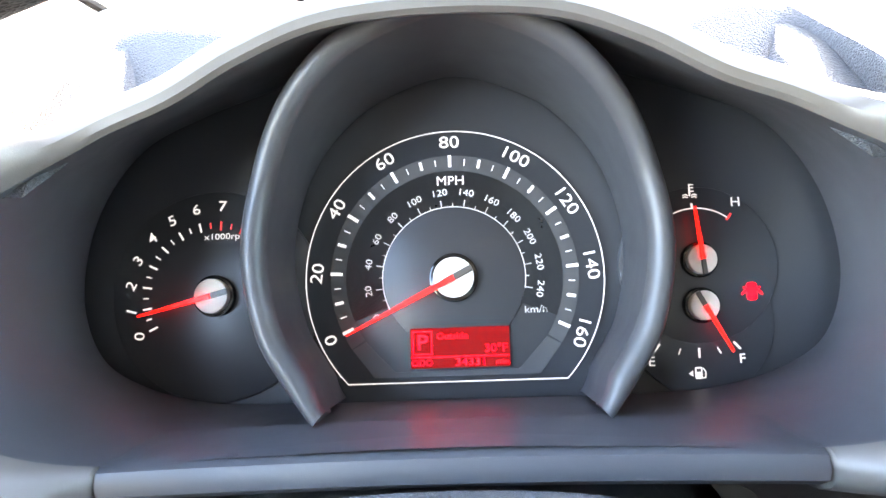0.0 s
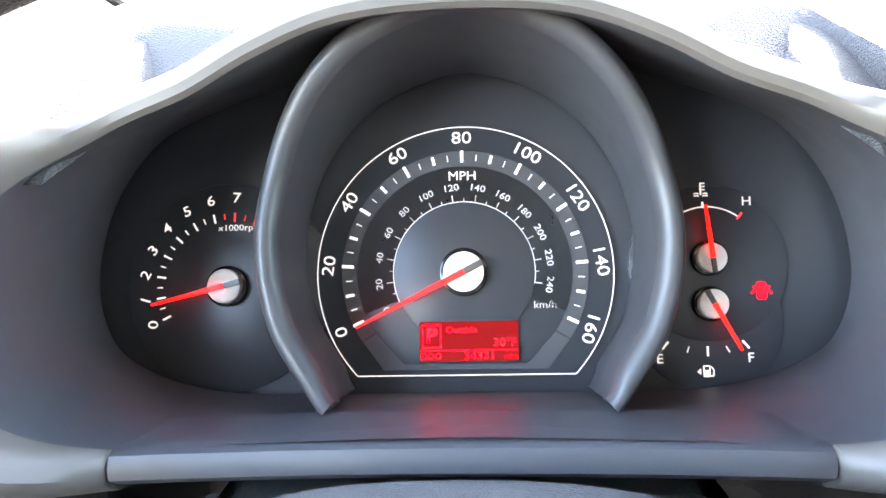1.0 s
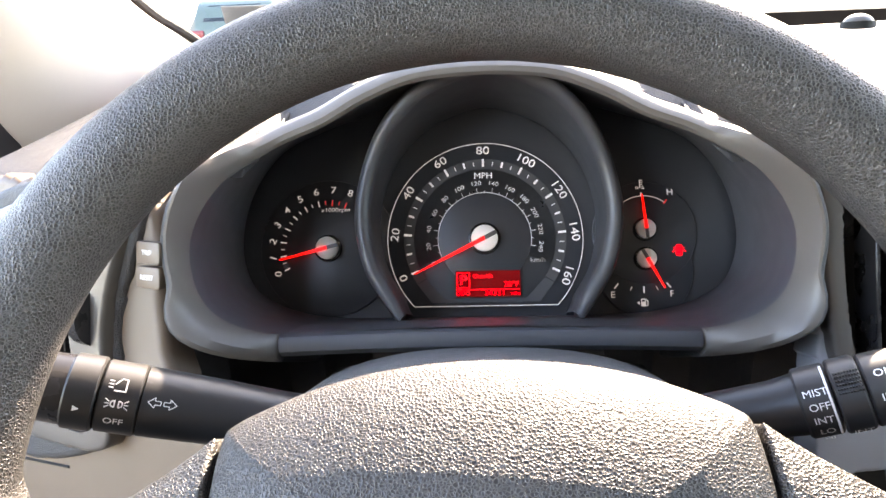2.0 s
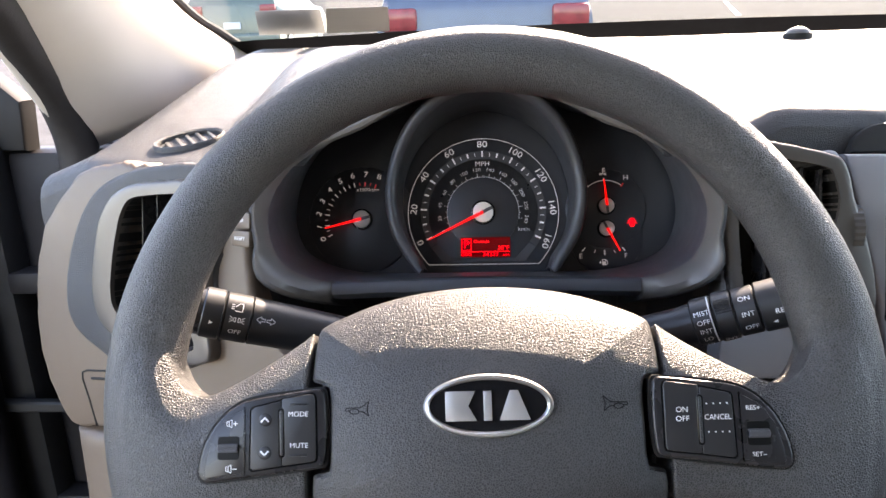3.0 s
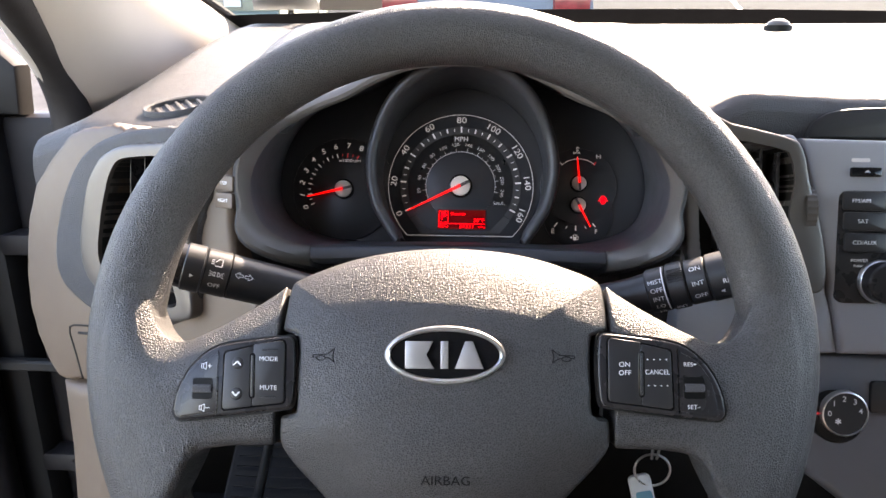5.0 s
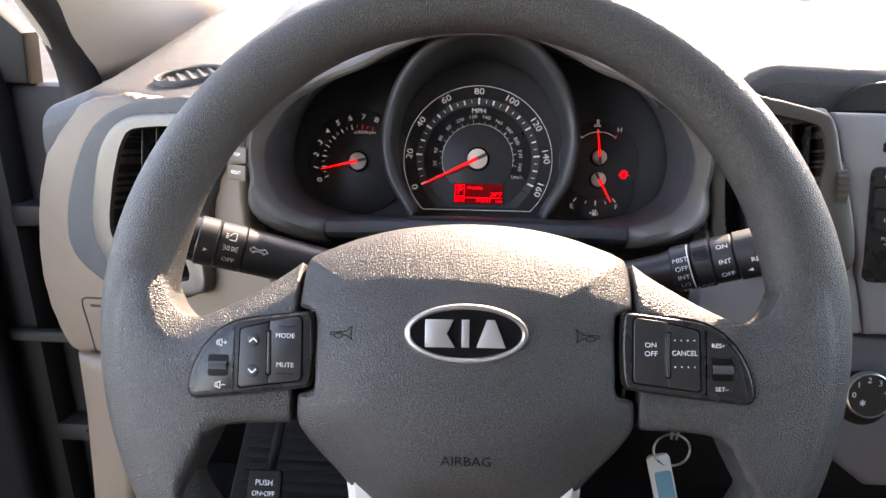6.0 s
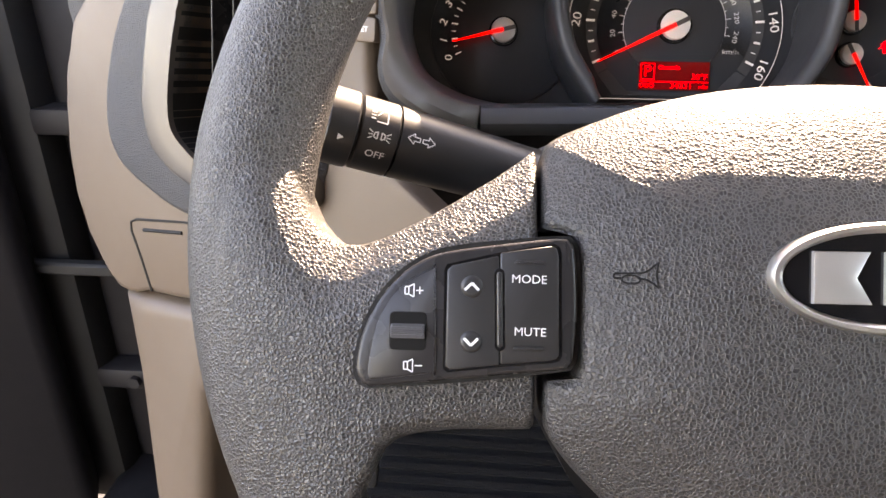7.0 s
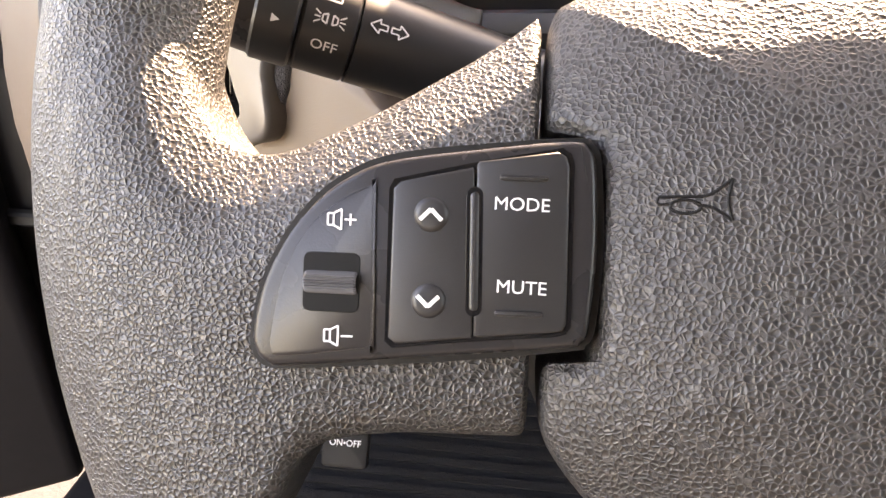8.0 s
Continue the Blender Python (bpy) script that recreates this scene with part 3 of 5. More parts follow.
    part("tick", bar(hx + 0.0222 * math.cos(a), hy + 0.0222 * math.sin(a), hx + 0.0250 * math.cos(a), hy + 0.0250 * math.sin(a), 0.0008, 0.0004), M_PRINT, tg, smooth=False)
    part("tick", bar(hx - 0.0012, hy + 0.0222, hx - 0.0012, hy + 0.0248, 0.0009, 0.0004), M_PRINT, tg, smooth=False)
    lettering("letter", "C", 0.0040, 0.0863, 0.0282, 0.0, tg, M_PRINT, 0, 1.15, 0.01)
    lettering("letter", "H", 0.0040, 0.1237, 0.0284, 0.0, tg, M_PRINT, 0, 1.15, 0.01)
    ic = bmesh.new()
    bar(0.1043, 0.0318, 0.1043, 0.0372, 0.0007, 0.0, ic)
    for y in (0.0340, 0.0355, 0.0369):
        bar(0.1043, y, 0.1062, y, 0.0005, 0.0, ic)
    for y in (0.0312, 0.0322):
        for s in (-1, 1):
            bar(0.1043 + s * 0.0008, y, 0.1043 + s * 0.0019, y + 0.0004, 0.0005, 0.0, ic)
            bar(0.1043 + s * 0.0019, y + 0.0004, 0.1043 + s * 0.0030, y, 0.0005, 0.0, ic)
    part("coolant_symbol", ic, M_PRINT, tg, smooth=False)
    needle(tg, hx, hy, 95.5, 0.0226, 0.0063)
    fx, fy = 0.1057, -0.0158
    fg = part("fuel_gauge", prism(disc(fx, fy - 0.008, 0.031, 48), -0.003, -0.0005, 0.0005), M_DIAL, g, "black fuel gauge face")
    for x0, y0, x1, y1, w in ((0.0848, -0.0350, 0.0875, -0.0318, 0.0009), (0.1215, -0.0350, 0.1188, -0.0318, 0.0009), (0.0952, -0.0366, 0.0962, -0.0340, 0.0005), (0.1132, -0.0366, 0.1118, -0.0340, 0.0005), (0.1040, -0.0382, 0.1040, -0.0340, 0.0009)):
        part("tick", bar(x0, y0, x1, y1, w, 0.0), M_PRINT, fg, smooth=False)
    lettering("letter", "E", 0.0042, 0.0836, -0.0393, 0.0, fg, M_PRINT, 0, 1.1, 0.01)
    lettering("letter", "F", 0.0042, 0.1220, -0.0392, 0.0, fg, M_PRINT, 0, 1.1, 0.01)
    pump = prism(rrect(0.1032, -0.0446, 0.0030, 0.0050, 0.0004, 2), 0.0, 0.0002)
    prism([(0.0990, -0.0448), (0.1008, -0.0435), (0.1008, -0.0461)], 0.0, 0.0002, bm=pump)
    bar(0.1050, -0.0425, 0.1062, -0.0440, 0.0005, 0.0, pump)
    bar(0.1062, -0.0440, 0.1060, -0.0466, 0.0005, 0.0, pump)
    bar(0.1047, -0.0466, 0.1060, -0.0466, 0.0005, 0.0, pump)
    part("pump_symbol", pump, M_PRINT, fg, smooth=False)
    part("pump_window", prism(rrect(0.1032, -0.0434, 0.0019, 0.0014, 0.0001, 2), 0.0002, 0.0004), M_DIAL, fg, smooth=False)
    needle(fg, fx, fy, -62.5, 0.0222, 0.0063)
    # door telltale
    dx, dy = 0.1280, -0.0105
    tl = prism(rrect(dx, dy, 0.0042, 0.0076, 0.0012, 3), -0.001, 0.0002)
    for s in (-1, 1):
        bar(dx + s * 0.0020, dy + 0.0008, dx + s * 0.0044, dy - 0.0012, 0.0008, 0.0, tl)
        bar(dx + s * 0.0020, dy + 0.0012, dx + s * 0.0036, dy + 0.0018, 0.0006, 0.0, tl)
    part("door_telltale", tl, M_WARN, g, "lit red door-ajar telltale", smooth=False)
    return g


gauges = build_gauges()


def build_hood():
    """The horseshoe bezel round the speedometer: a cone that opens towards the driver, with a rounded front edge."""
    b = thing("speedometer_bezel", CLUSTER, "horseshoe-shaped charcoal bezel round the speedometer", "gauge bezel")
    half = [(0, 0.1005), (0.0345, 0.0905), (0.0565, 0.0745), (0.0712, 0.0545), (0.0798, 0.0310), (0.0822, 0.006), (0.0768, -0.0215), (0.0675, -0.0390), (0.0555, -0.0560)]
    path = [(-x, y) for x, y in reversed(half[1:])] + half
    pts = [p + Vector((0.0020, 0.0)) for p in spline(path, 80)]
    rings = []
    for p in pts:
        t = smooth_step(-0.05, 0.09, p.y)
        k = Vector((p.x, p.y - 0.008))
        k.normalize()
        wf = 0.050 + 0.022 * smooth_step(0.03, 0.1, p.y)
        foot = smooth_step(-0.0535, -0.045, p.y)
        sec = [(-0.0098, 0.0), (-0.0102, 0.015), (-0.0105, 0.033), (-0.0105, wf - 0.006), (-0.0085, wf - 0.0015), (-0.0055, wf), (-0.0025, wf - 0.001), (-0.0005, wf - 0.005), (0.0, wf - 0.014), (0.0005, 0.0)]
        base = Vector((p.x, p.y))
        row = []
        for d, w in sec:
            dd = d * (0.75 + 0.25 * foot) if d > -0.011 else d
            q = base + k * dd
            row.append((q.x, max(q.y, -0.059), w))
        rings.append(row)
    part("edge", loft([r[3:] for r in rings], True, True), M_HOOD, b, "grey rounded bezel edge", angle=60)
    part("inner_wall", loft([[(x * 0.999, y, w) for x, y, w in r[:4]] for r in rings], False), M_DIALWALL, b, "dark inner wall of the bezel")
    return b


hood = build_hood()


# ---- steering wheel ----
#          v, height of the cover's edge over the wheel's plane
PAD_EDGE = ((-0.113, 0.010), (-0.075, 0.0165), (-0.055, 0.0190), (-0.04, 0.0202), (-0.02, 0.0197), (0.005, 0.0165), (0.02, 0.0108), (0.0303, 0.0042), (0.045, -0.001), (0.056, -0.004))
PAD_TOP = [(0, 0.0540), (0.030, 0.0520), (0.055, 0.0468), (0.076, 0.0390), (0.0850, 0.0345), (0.0882, 0.0310)]
PAD_LOW = [(0.0880, -0.0440), (0.0882, -0.050), (0.0868, -0.0570), (0.0800, -0.0665), (0.0680, -0.0790), (0.055, -0.093), (0.036, -0.108), (0, -0.113)]


def build_wheel():
    w = thing("steering_wheel", WHEEL, "black grained four-spoke steering wheel with control pads", "steering wheel")
    R, r = 0.1860, 0.0187
    rings = []
    for i in range(160):
        a = 2 * math.pi * i / 160
        grip = 1.0 + 0.10 * (math.exp(-((math.degrees(a) - 8) / 20) ** 2) + math.exp(-((math.degrees(a) - 368) / 20) ** 2) + math.exp(-((math.degrees(a) - 172) / 20) ** 2))
        rings.append([((R + grip * r * math.cos(b)) * math.cos(a), (R + grip * r * math.cos(b)) * math.sin(a), 1.02 * r * math.sin(b)) for b in (2 * math.pi * j / 28 for j in range(28))])
    rings.append(rings[0])
    skin = loft(rings)
    for s in (-1, 1):
        st = []
        #        u,      top,    bottom,  front,  back,   roll length, roll depth
        rows = [(0.0903, 0.0312, -0.0562, 0.0207, -0.016, 0.040, 0.0175), (0.0915, 0.0308, -0.0563, 0.0210, -0.016, 0.040, 0.0175), (0.097, 0.0262, -0.0565, 0.0213, -0.014, 0.036, 0.0165), (0.105, 0.0205, -0.0566, 0.0218, -0.012, 0.032, 0.0150), (0.115, 0.0142, -0.0568, 0.0226, -0.011, 0.028, 0.0135), (0.124, 0.0088, -0.0578, 0.0232, -0.011, 0.026, 0.0125),
                (0.131, 0.0050, -0.0596, 0.0238, -0.011, 0.025, 0.0115), (0.1365, 0.0022, -0.0640, 0.0242, -0.011, 0.025, 0.0110), (0.1400, 0.0006, -0.0705, 0.0244, -0.012, 0.026, 0.0110), (0.146, -0.0010, -0.0780, 0.0246, -0.012, 0.027, 0.0110), (0.152, -0.0006, -0.0835, 0.0246, -0.013, 0.029, 0.0110), (0.158, 0.0030, -0.0880, 0.0244, -0.013, 0.032, 0.0112), (0.163, 0.0090, -0.0925, 0.0241, -0.013, 0.036, 0.0112), (0.168, 0.0185, -0.099, 0.0236, -0.013, 0.042, 0.0110), (0.1740, 0.0330, -0.111, 0.0230, -0.012, 0.050, 0.0105), (0.1800, 0.048, -0.125, 0.0222, -0.009, 0.06, 0.0100), (0.1860, 0.060, -0.136, 0.0210, -0.004, 0.07, 0.0095), (0.1920, 0.058, -0.134, 0.0180, 0.0, 0.07, 0.0095), (0.1970, 0.050, -0.126, 0.0130, 0.002, 0.07, 0.0095)]
        for u, t, bo, fr, ba, rl, rd in rows:
            def across(v):                                   # follow the rim's curve
                bend = min(1.0, max(0.0, (u - 0.135) / 0.045)) if v < 0 else float(u > 0.16)
                return s * (u + bend * (math.sqrt(max(0, R * R - v * v)) - R))
            sec = []
            for j in range(25):
                v = t + (bo - t) * j / 24
                f = max(0.0, (v - (t - rl)) / rl)
                g = max(0.0, ((bo + 0.008) - v) / 0.008)
                sec.append((across(v), v, fr - rd * f * f - 0.004 * g * g))
            for j in range(11):
                v = bo + 0.002 + (t - bo - 0.004) * j / 10
                sec.append((across(v), v, ba))
            st.append(sec)
        loft(st, True, True, skin)
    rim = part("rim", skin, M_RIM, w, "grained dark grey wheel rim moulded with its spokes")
    md = rim.modifiers.new("moulded", "REMESH")
    md.mode, md.voxel_size, md.use_smooth_shade = "VOXEL", 0.0011, True
    md = rim.modifiers.new("soften", "SMOOTH")
    md.factor, md.iterations = 0.5, 12
    # airbag cover: a domed pad, cut out beside the control pads
    notch = [(0.0891, 0.0260), (0.0893, 0.016), (0.0895, 0.0090), (0.0893, 0.0060), (0.0872, 0.0046), (0.0822, 0.0038), (0.0799, 0.0024), (0.0788, -0.002), (0.0782, -0.010), (0.0780, -0.020), (0.0779, -0.030), (0.0782, -0.0372), (0.0797, -0.0398), (0.0840, -0.0402), (0.0870, -0.0412)]
    ring = [Vector(p) for p in spline(mirrored(PAD_TOP + notch + PAD_LOW), 260, True)]
    whole = [Vector(p) for p in spline(mirrored(PAD_TOP + [(0.0893, 0.012), (0.0893, -0.015), (0.0888, -0.040)] + PAD_LOW), 260, True)]
    centre = Vector((0, -0.02))
    rays = sorted((math.atan2((p - centre).y, (p - centre).x), (p - centre).length) for p in whole)
    turn, span = [rays[-1][0] - 2 * math.pi] + [p[0] for p in rays] + [rays[0][0] + 2 * math.pi], [rays[-1][1]] + [p[1] for p in rays] + [rays[0][1]]

    def pad_height(x, y):
        q = Vector((x, y)) - centre
        if q.length < 1e-6:
            far, edge = 0.0, 0.02
        else:
            a = math.atan2(q.y, q.x)
            reach = float(np.interp(a, turn, span))
            yb = centre.y + reach * math.sin(a)
            far = min(1.0, q.length / reach)
            edge = sum(lerp_table(PAD_EDGE, yb + d * 0.003) for d in range(-2, 3)) / 5
        crown = 0.0345 - 0.085 * y * smooth_step(1.0, 0.6, far)
        rim_gap = min((r - Vector((x, y))).length for r in ring)
        return edge + (crown - edge) * (1 - far ** 2.6) ** 0.8 - 0.0030 * max(0, 1 - rim_gap / 0.0026) ** 2
    rings = []
    for k, back in ((1.0, -0.030), (1.0, -0.012), (1.0, -0.0045), (0.997, 0.0), (0.990, 0.0), (0.982, 0.0), (0.972, 0.0), (0.958, 0.0), (0.94, 0.0), (0.92, 0.0), (0.88, 0.0), (0.84, 0.0), (0.79, 0.0), (0.73, 0.0), (0.66, 0.0), (0.59, 0.0), (0.5, 0.0), (0.4, 0.0), (0.3, 0.0), (0.2, 0.0), (0.1, 0.0), (0.03, 0.0)):
        row = []
        for p in ring:
            q = centre + (p - centre) * k
            row.append((q.x, q.y, pad_height(q.x, q.y) + back))
        rings.append(row)
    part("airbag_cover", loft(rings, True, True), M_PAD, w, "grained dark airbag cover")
    part("hub", prism([tuple(p * 0.99) for p in whole], -0.03, -0.012), M_DARK, w)
    return w, pad_height


wheel, pad_height = build_wheel()


# ---- wheel controls ----
def wheel_controls():
    z = 0.0278
    for s in (-1, 1):
        left = s < 0
        mir = lambda pts: [(s * q[0], q[1]) for q in pts]
        ctl = [(0.0845, 0.0008), (0.0812, -0.0004), (0.0798, -0.0040), (0.0790, -0.018), (0.0797, -0.0325), (0.0812, -0.0360), (0.0845, -0.0372), (0.11, -0.0402), (0.1335, -0.0430), (0.1395, -0.0432), (0.1424, -0.0408), (0.1430, -0.0365), (0.1413, -0.0280), (0.1375, -0.0195), (0.1330, -0.0133), (0.1270, -0.0080), (0.118, -0.0038), (0.10, -0.0010)]
        out = mir([tuple(p) for p in spline(ctl, 90, True)])
        p = part("control_pad", prism(out, 0.006, z, 0.0014, 3), M_PANEL, wheel, "satin black control pad")
        part("gap", prism([tuple(Vector(q) + (Vector(q) - Vector((s * 0.11, -0.019))).normalized() * 0.0014) for q in out], 0.010, z - 0.0026), M_DARK, p)
        p.matrix_local = Matrix.Translation((0.0 if left else 0.0020, 0.0008 if left else 0.0028, -0.0012)) @ Matrix.Translation((s * 0.08, 0, z)) @ Matrix.Rotation(radians(-s * 1.5), 4, "Y") @ Matrix.Translation((-s * 0.08, 0, -z))
        # recess round the two flat keys
        rec = [(0.0860, -0.0006), (0.0845, -0.0016), (0.0838, -0.0034), (0.0832, -0.0330), (0.0840, -0.0344), (0.0858, -0.0350), (0.1006, -0.0366), (0.1160, -0.0386), (0.1174, -0.0374), (0.1175, -0.0088), (0.1166, -0.0071), (0.1016, -0.0036)]
        part("key_recess", prism(mir(rec), z - 0.002, z + 0.0002), M_GLOSS, p, "black gap round the keys", smooth=False)
        kin = [(0.0868, -0.0014), (0.0853, -0.0022), (0.0847, -0.0040), (0.0841, -0.0325), (0.0848, -0.0338), (0.0865, -0.0342), (0.1002, -0.0357), (0.1009, -0.0354), (0.1014, -0.0041), (0.1009, -0.0035)]
        kout = [(0.1021, -0.0046), (0.1152, -0.0075), (0.1166, -0.0089), (0.1167, -0.0366), (0.1152, -0.0377), (0.1013, -0.0359), (0.1011, -0.0352), (0.1017, -0.0052)]
        zz = z + 0.00095
        for inner, shape in ((True, kin), (False, kout)):
            key = part("key", prism(mir(shape), z - 0.001, z + 0.0009, 0.0005, 3), M_BUTTON, p, "soft black key")
            cx = s * (0.0928 if inner else 0.1094)
            if left and inner:
                lettering("mark", "MODE", 0.0025, -0.0930, -0.0112, zz, key, M_WHITE, -1, 1.05, 0.02)
                lettering("mark", "MUTE", 0.0025, -0.0925, -0.0263, zz, key, M_WHITE, -1, 1.05, 0.02)
                for y in (-0.0063, -0.0310):
                    part("ridge", prism(rrect(-0.0928, y, 0.0088, 0.0010, 0.0005, 3), zz - 0.0002, zz + 0.0006, 0.0003, 2), M_BUTTON, key)
            elif left:
                for y, d in ((-0.0135, 1), (-0.0294, -1)):
                    part("dimple", prism(disc(cx, y, 0.0034, 28), zz - 0.0002, zz + 0.0007, 0.0014, 5), M_BUTTON, key)
                    ch = bar(cx - 0.0020, y - d * 0.0010, cx, y + d * 0.0010, 0.00075, zz + 0.0007)
                    bar(cx, y + d * 0.0010, cx + 0.0020, y - d * 0.0010, 0.00075, zz + 0.0007, ch)
                    part("arrow_mark", ch, M_WHITE, key, smooth=False)
            elif inner:
                lettering("mark", "ON", 0.0026, cx, -0.0152, zz, key, M_WHITE, 0, 1.05, 0.015)
                lettering("mark", "OFF", 0.0026, cx, -0.0195, zz, key, M_WHITE, 0, 1.05, 0.015)
            else:
                lettering("mark", "CANCEL", 0.0026, cx, -0.0190, zz, key, M_WHITE, 0, 0.92, 0.015)
                for y in (-0.0125, -0.0258):
                    for k in range(4):
                        part("dot", prism(disc(cx + (k - 1.5) * 0.0032, y, 0.0004, 8), zz - 0.0001, zz + 0.0003), M_WHITE, key)
        # slot between the keys
        turn = Matrix.Translation((s * 0.1013, -0.0200, 0)) @ Matrix.Rotation(radians(-s * 1.5), 4, "Z")
        part("slot", prism(rrect(0, 0, 0.0031, 0.0238, 0.00154, 6), z - 0.0005, z + 0.0010, 0.0001, 1), M_GLOSS, p, "black slot", m=turn)
        part("divider", prism(rrect(0, 0, 0.0017, 0.0218, 0.00084, 6), z + 0.0005, z + 0.0014, 0.0005, 3), M_BUTTON, p, "rounded divider bar", m=turn)
        # roller in its glossy face
        face = [(0.1202, -0.0092), (0.1212, -0.0086), (0.1280, -0.0124), (0.1332, -0.0177), (0.1372, -0.0260), (0.1392, -0.0370), (0.1390, -0.0405), (0.1372, -0.0412), (0.1280, -0.0400), (0.1206, -0.0387), (0.1196, -0.0376)]
        part("roller_face", prism(mir([tuple(q) for q in spline(face, 60, True)]), z - 0.001, z + 0.0004, 0.0004, 2), M_PANEL, p, "satin black face round the roller")
        wc = (s * 0.1278, -0.0268)
        part("roller_well", prism(rrect(*wc, 0.0108, 0.0112, 0.0014, 3), z - 0.001, z + 0.0006, 0.0001, 1), M_FRIT, p, "black roller well")
        rl = []
        for k in range(25):
            a = math.pi * k / 24
            rr = 0.0019 + (0.00025 if k % 2 else 0)
            rl.append([(wc[0] + dx, wc[1] + rr * math.cos(a) * kk, z + 0.0004 + rr * math.sin(a) * kk) for dx, kk in ((-0.0050, 0.85), (-0.0046, 1), (0.0046, 1), (0.0050, 0.85))])
        part("roller", loft(rl, False), M_ROLLER, p, "ridged dark grey roller", smooth=False)
        zz = z + 0.00045
        if left:
            for y, plus in ((-0.0150, True), (-0.0368, False)):
                x = -0.1268
                sp_ = bmesh.new()
                shape = [(x - 0.0020, y + 0.0011), (x - 0.0009, y + 0.0011), (x + 0.0006, y + 0.0019), (x + 0.0006, y - 0.0019), (x - 0.0009, y - 0.0011), (x - 0.0020, y - 0.0011)]
                for qa, qb in zip(shape, shape[1:] + shape[:1]):
                    bar(*qa, *qb, 0.00034, zz, sp_)
                bar(x - 0.0009, y + 0.0011, x - 0.0009, y - 0.0011, 0.00034, zz, sp_)
                bar(x + 0.0012, y, x + 0.0034, y, 0.00036, zz, sp_)
                if plus:
                    bar(x + 0.0023, y - 0.0011, x + 0.0023, y + 0.0011, 0.00036, zz, sp_)
                part("volume_mark", sp_, M_WHITE, p, "white speaker symbol", smooth=False)
        else:
            lettering("mark", "RES+", 0.0022, 0.1262, -0.0150, zz, p, M_WHITE, 0, 1.05, 0.012)
            lettering("mark", "SET–", 0.0022, 0.1272, -0.0366, zz, p, M_WHITE, 0, 1.05, 0.012)
    # emblem: chrome oval, black field, plain chrome blocks
    e = thing("emblem", WHEEL @ Matrix.Translation((0.0015, -0.0078, pad_height(0, -0.022) - 0.0005)), "oval chrome emblem with a black field", "emblem")
    N = 72

    def oval(a, b, z):
        return [(a * math.cos(2 * math.pi * k / N), b * math.sin(2 * math.pi * k / N), z) for k in range(N)]
    part("oval_frame", loft([oval(0.0312, 0.0150, -0.003), oval(0.0312, 0.0150, 0.0008), oval(0.0304, 0.0143, 0.0022), oval(0.0292, 0.0131, 0.0024), oval(0.0282, 0.0121, 0.0014), oval(0.0280, 0.0119, -0.001)]), M_CHROME, e, "chrome oval frame")
    part("field", prism([p[:2] for p in oval(0.0283, 0.0122, 0)], -0.003, 0.0006), M_GLOSS, e, "gloss black field")
    for blk in ([(-0.0205, -0.0070), (-0.0205, 0.0070), (-0.0060, 0.0070), (-0.0095, 0.0), (-0.0055, -0.0070)], [(-0.0022, -0.0070), (-0.0022, 0.0070), (0.0018, 0.0070), (0.0018, -0.0070)], [(0.0052, -0.0070), (0.0105, 0.0070), (0.0145, 0.0070), (0.0200, -0.0070)]):
        part("chrome_block", prism(blk, 0.0004, 0.0024, 0.0006, 2), M_BADGE, e, "satin silver block")
    # airbag lettering and horn marks: near-black colour for the shade of pressed marks
    lettering("embossed_word", "AIRBAG", 0.0046, 0.0022, -0.0705, pad_height(0.002, -0.0705) + 0.0007, wheel, M_EMBOSS_SHADE, 0, 1.15)
    for s in (-1, 1):
        x, y = s * 0.0630, -0.0085
        k = -s                                      # the bell opens towards the emblem
        on = lambda *pts: [(u_at, v_at, pad_height(u_at, v_at) + 0.0001) for u_at, v_at in (tuple(q) for q in spline(pts, 14))]
        hm = tube(on((x - k * 0.0060, y + 0.0004), (x - k * 0.001, y + 0.0006), (x + k * 0.0022, y + 0.0010), (x + k * 0.0058, y + 0.0038)), 0.00029, 6)
        tube(on((x - k * 0.0060, y + 0.0004), (x - k * 0.0062, y - 0.0006), (x - k * 0.0056, y - 0.0009), (x - k * 0.0042, y - 0.0008)), 0.00029, 6, hm)
        tube(on((x + k * 0.0004, y - 0.0009), (x + k * 0.0022, y - 0.0011), (x + k * 0.0040, y - 0.0020), (x + k * 0.0058, y - 0.0034)), 0.00029, 6, hm)
        tube(on((x + k * 0.0058, y + 0.0038), (x + k * 0.0051, y), (x + k * 0.0058, y - 0.0034)), 0.00029, 6, hm)
        tube(on(*[(x - k * 0.0016 + 0.0025 * math.cos(a), y - 0.0012 + 0.0012 * math.sin(a)) for a in (2 * math.pi * q / 14 for q in range(15))]), 0.00029, 6, hm)
        part("horn_mark", hm, M_EMBOSS_SHADE, wheel, "horn symbol drawn dark for its pressed shade")
    # silver lower spokes
    for s in (-1, 1):
        rows = []
        for k in range(9):
            f = k / 8
            v = -0.085 - 0.085 * f
            c = 0.0485 - 0.012 * f
            hw = 0.013
            rows.append([(s * (c - hw), v, -0.004), (s * (c - hw), v, 0.014 - 0.006 * f), (s * (c - hw * 0.6), v, 0.018 - 0.006 * f), (s * (c + hw * 0.6), v, 0.018 - 0.006 * f), (s * (c + hw), v, 0.012 - 0.006 * f), (s * (c + hw), v, -0.004)])
        part("lower_spoke", loft(rows, True, True), M_SILVER, wheel, "silver-painted lower spoke")


wheel_controls()


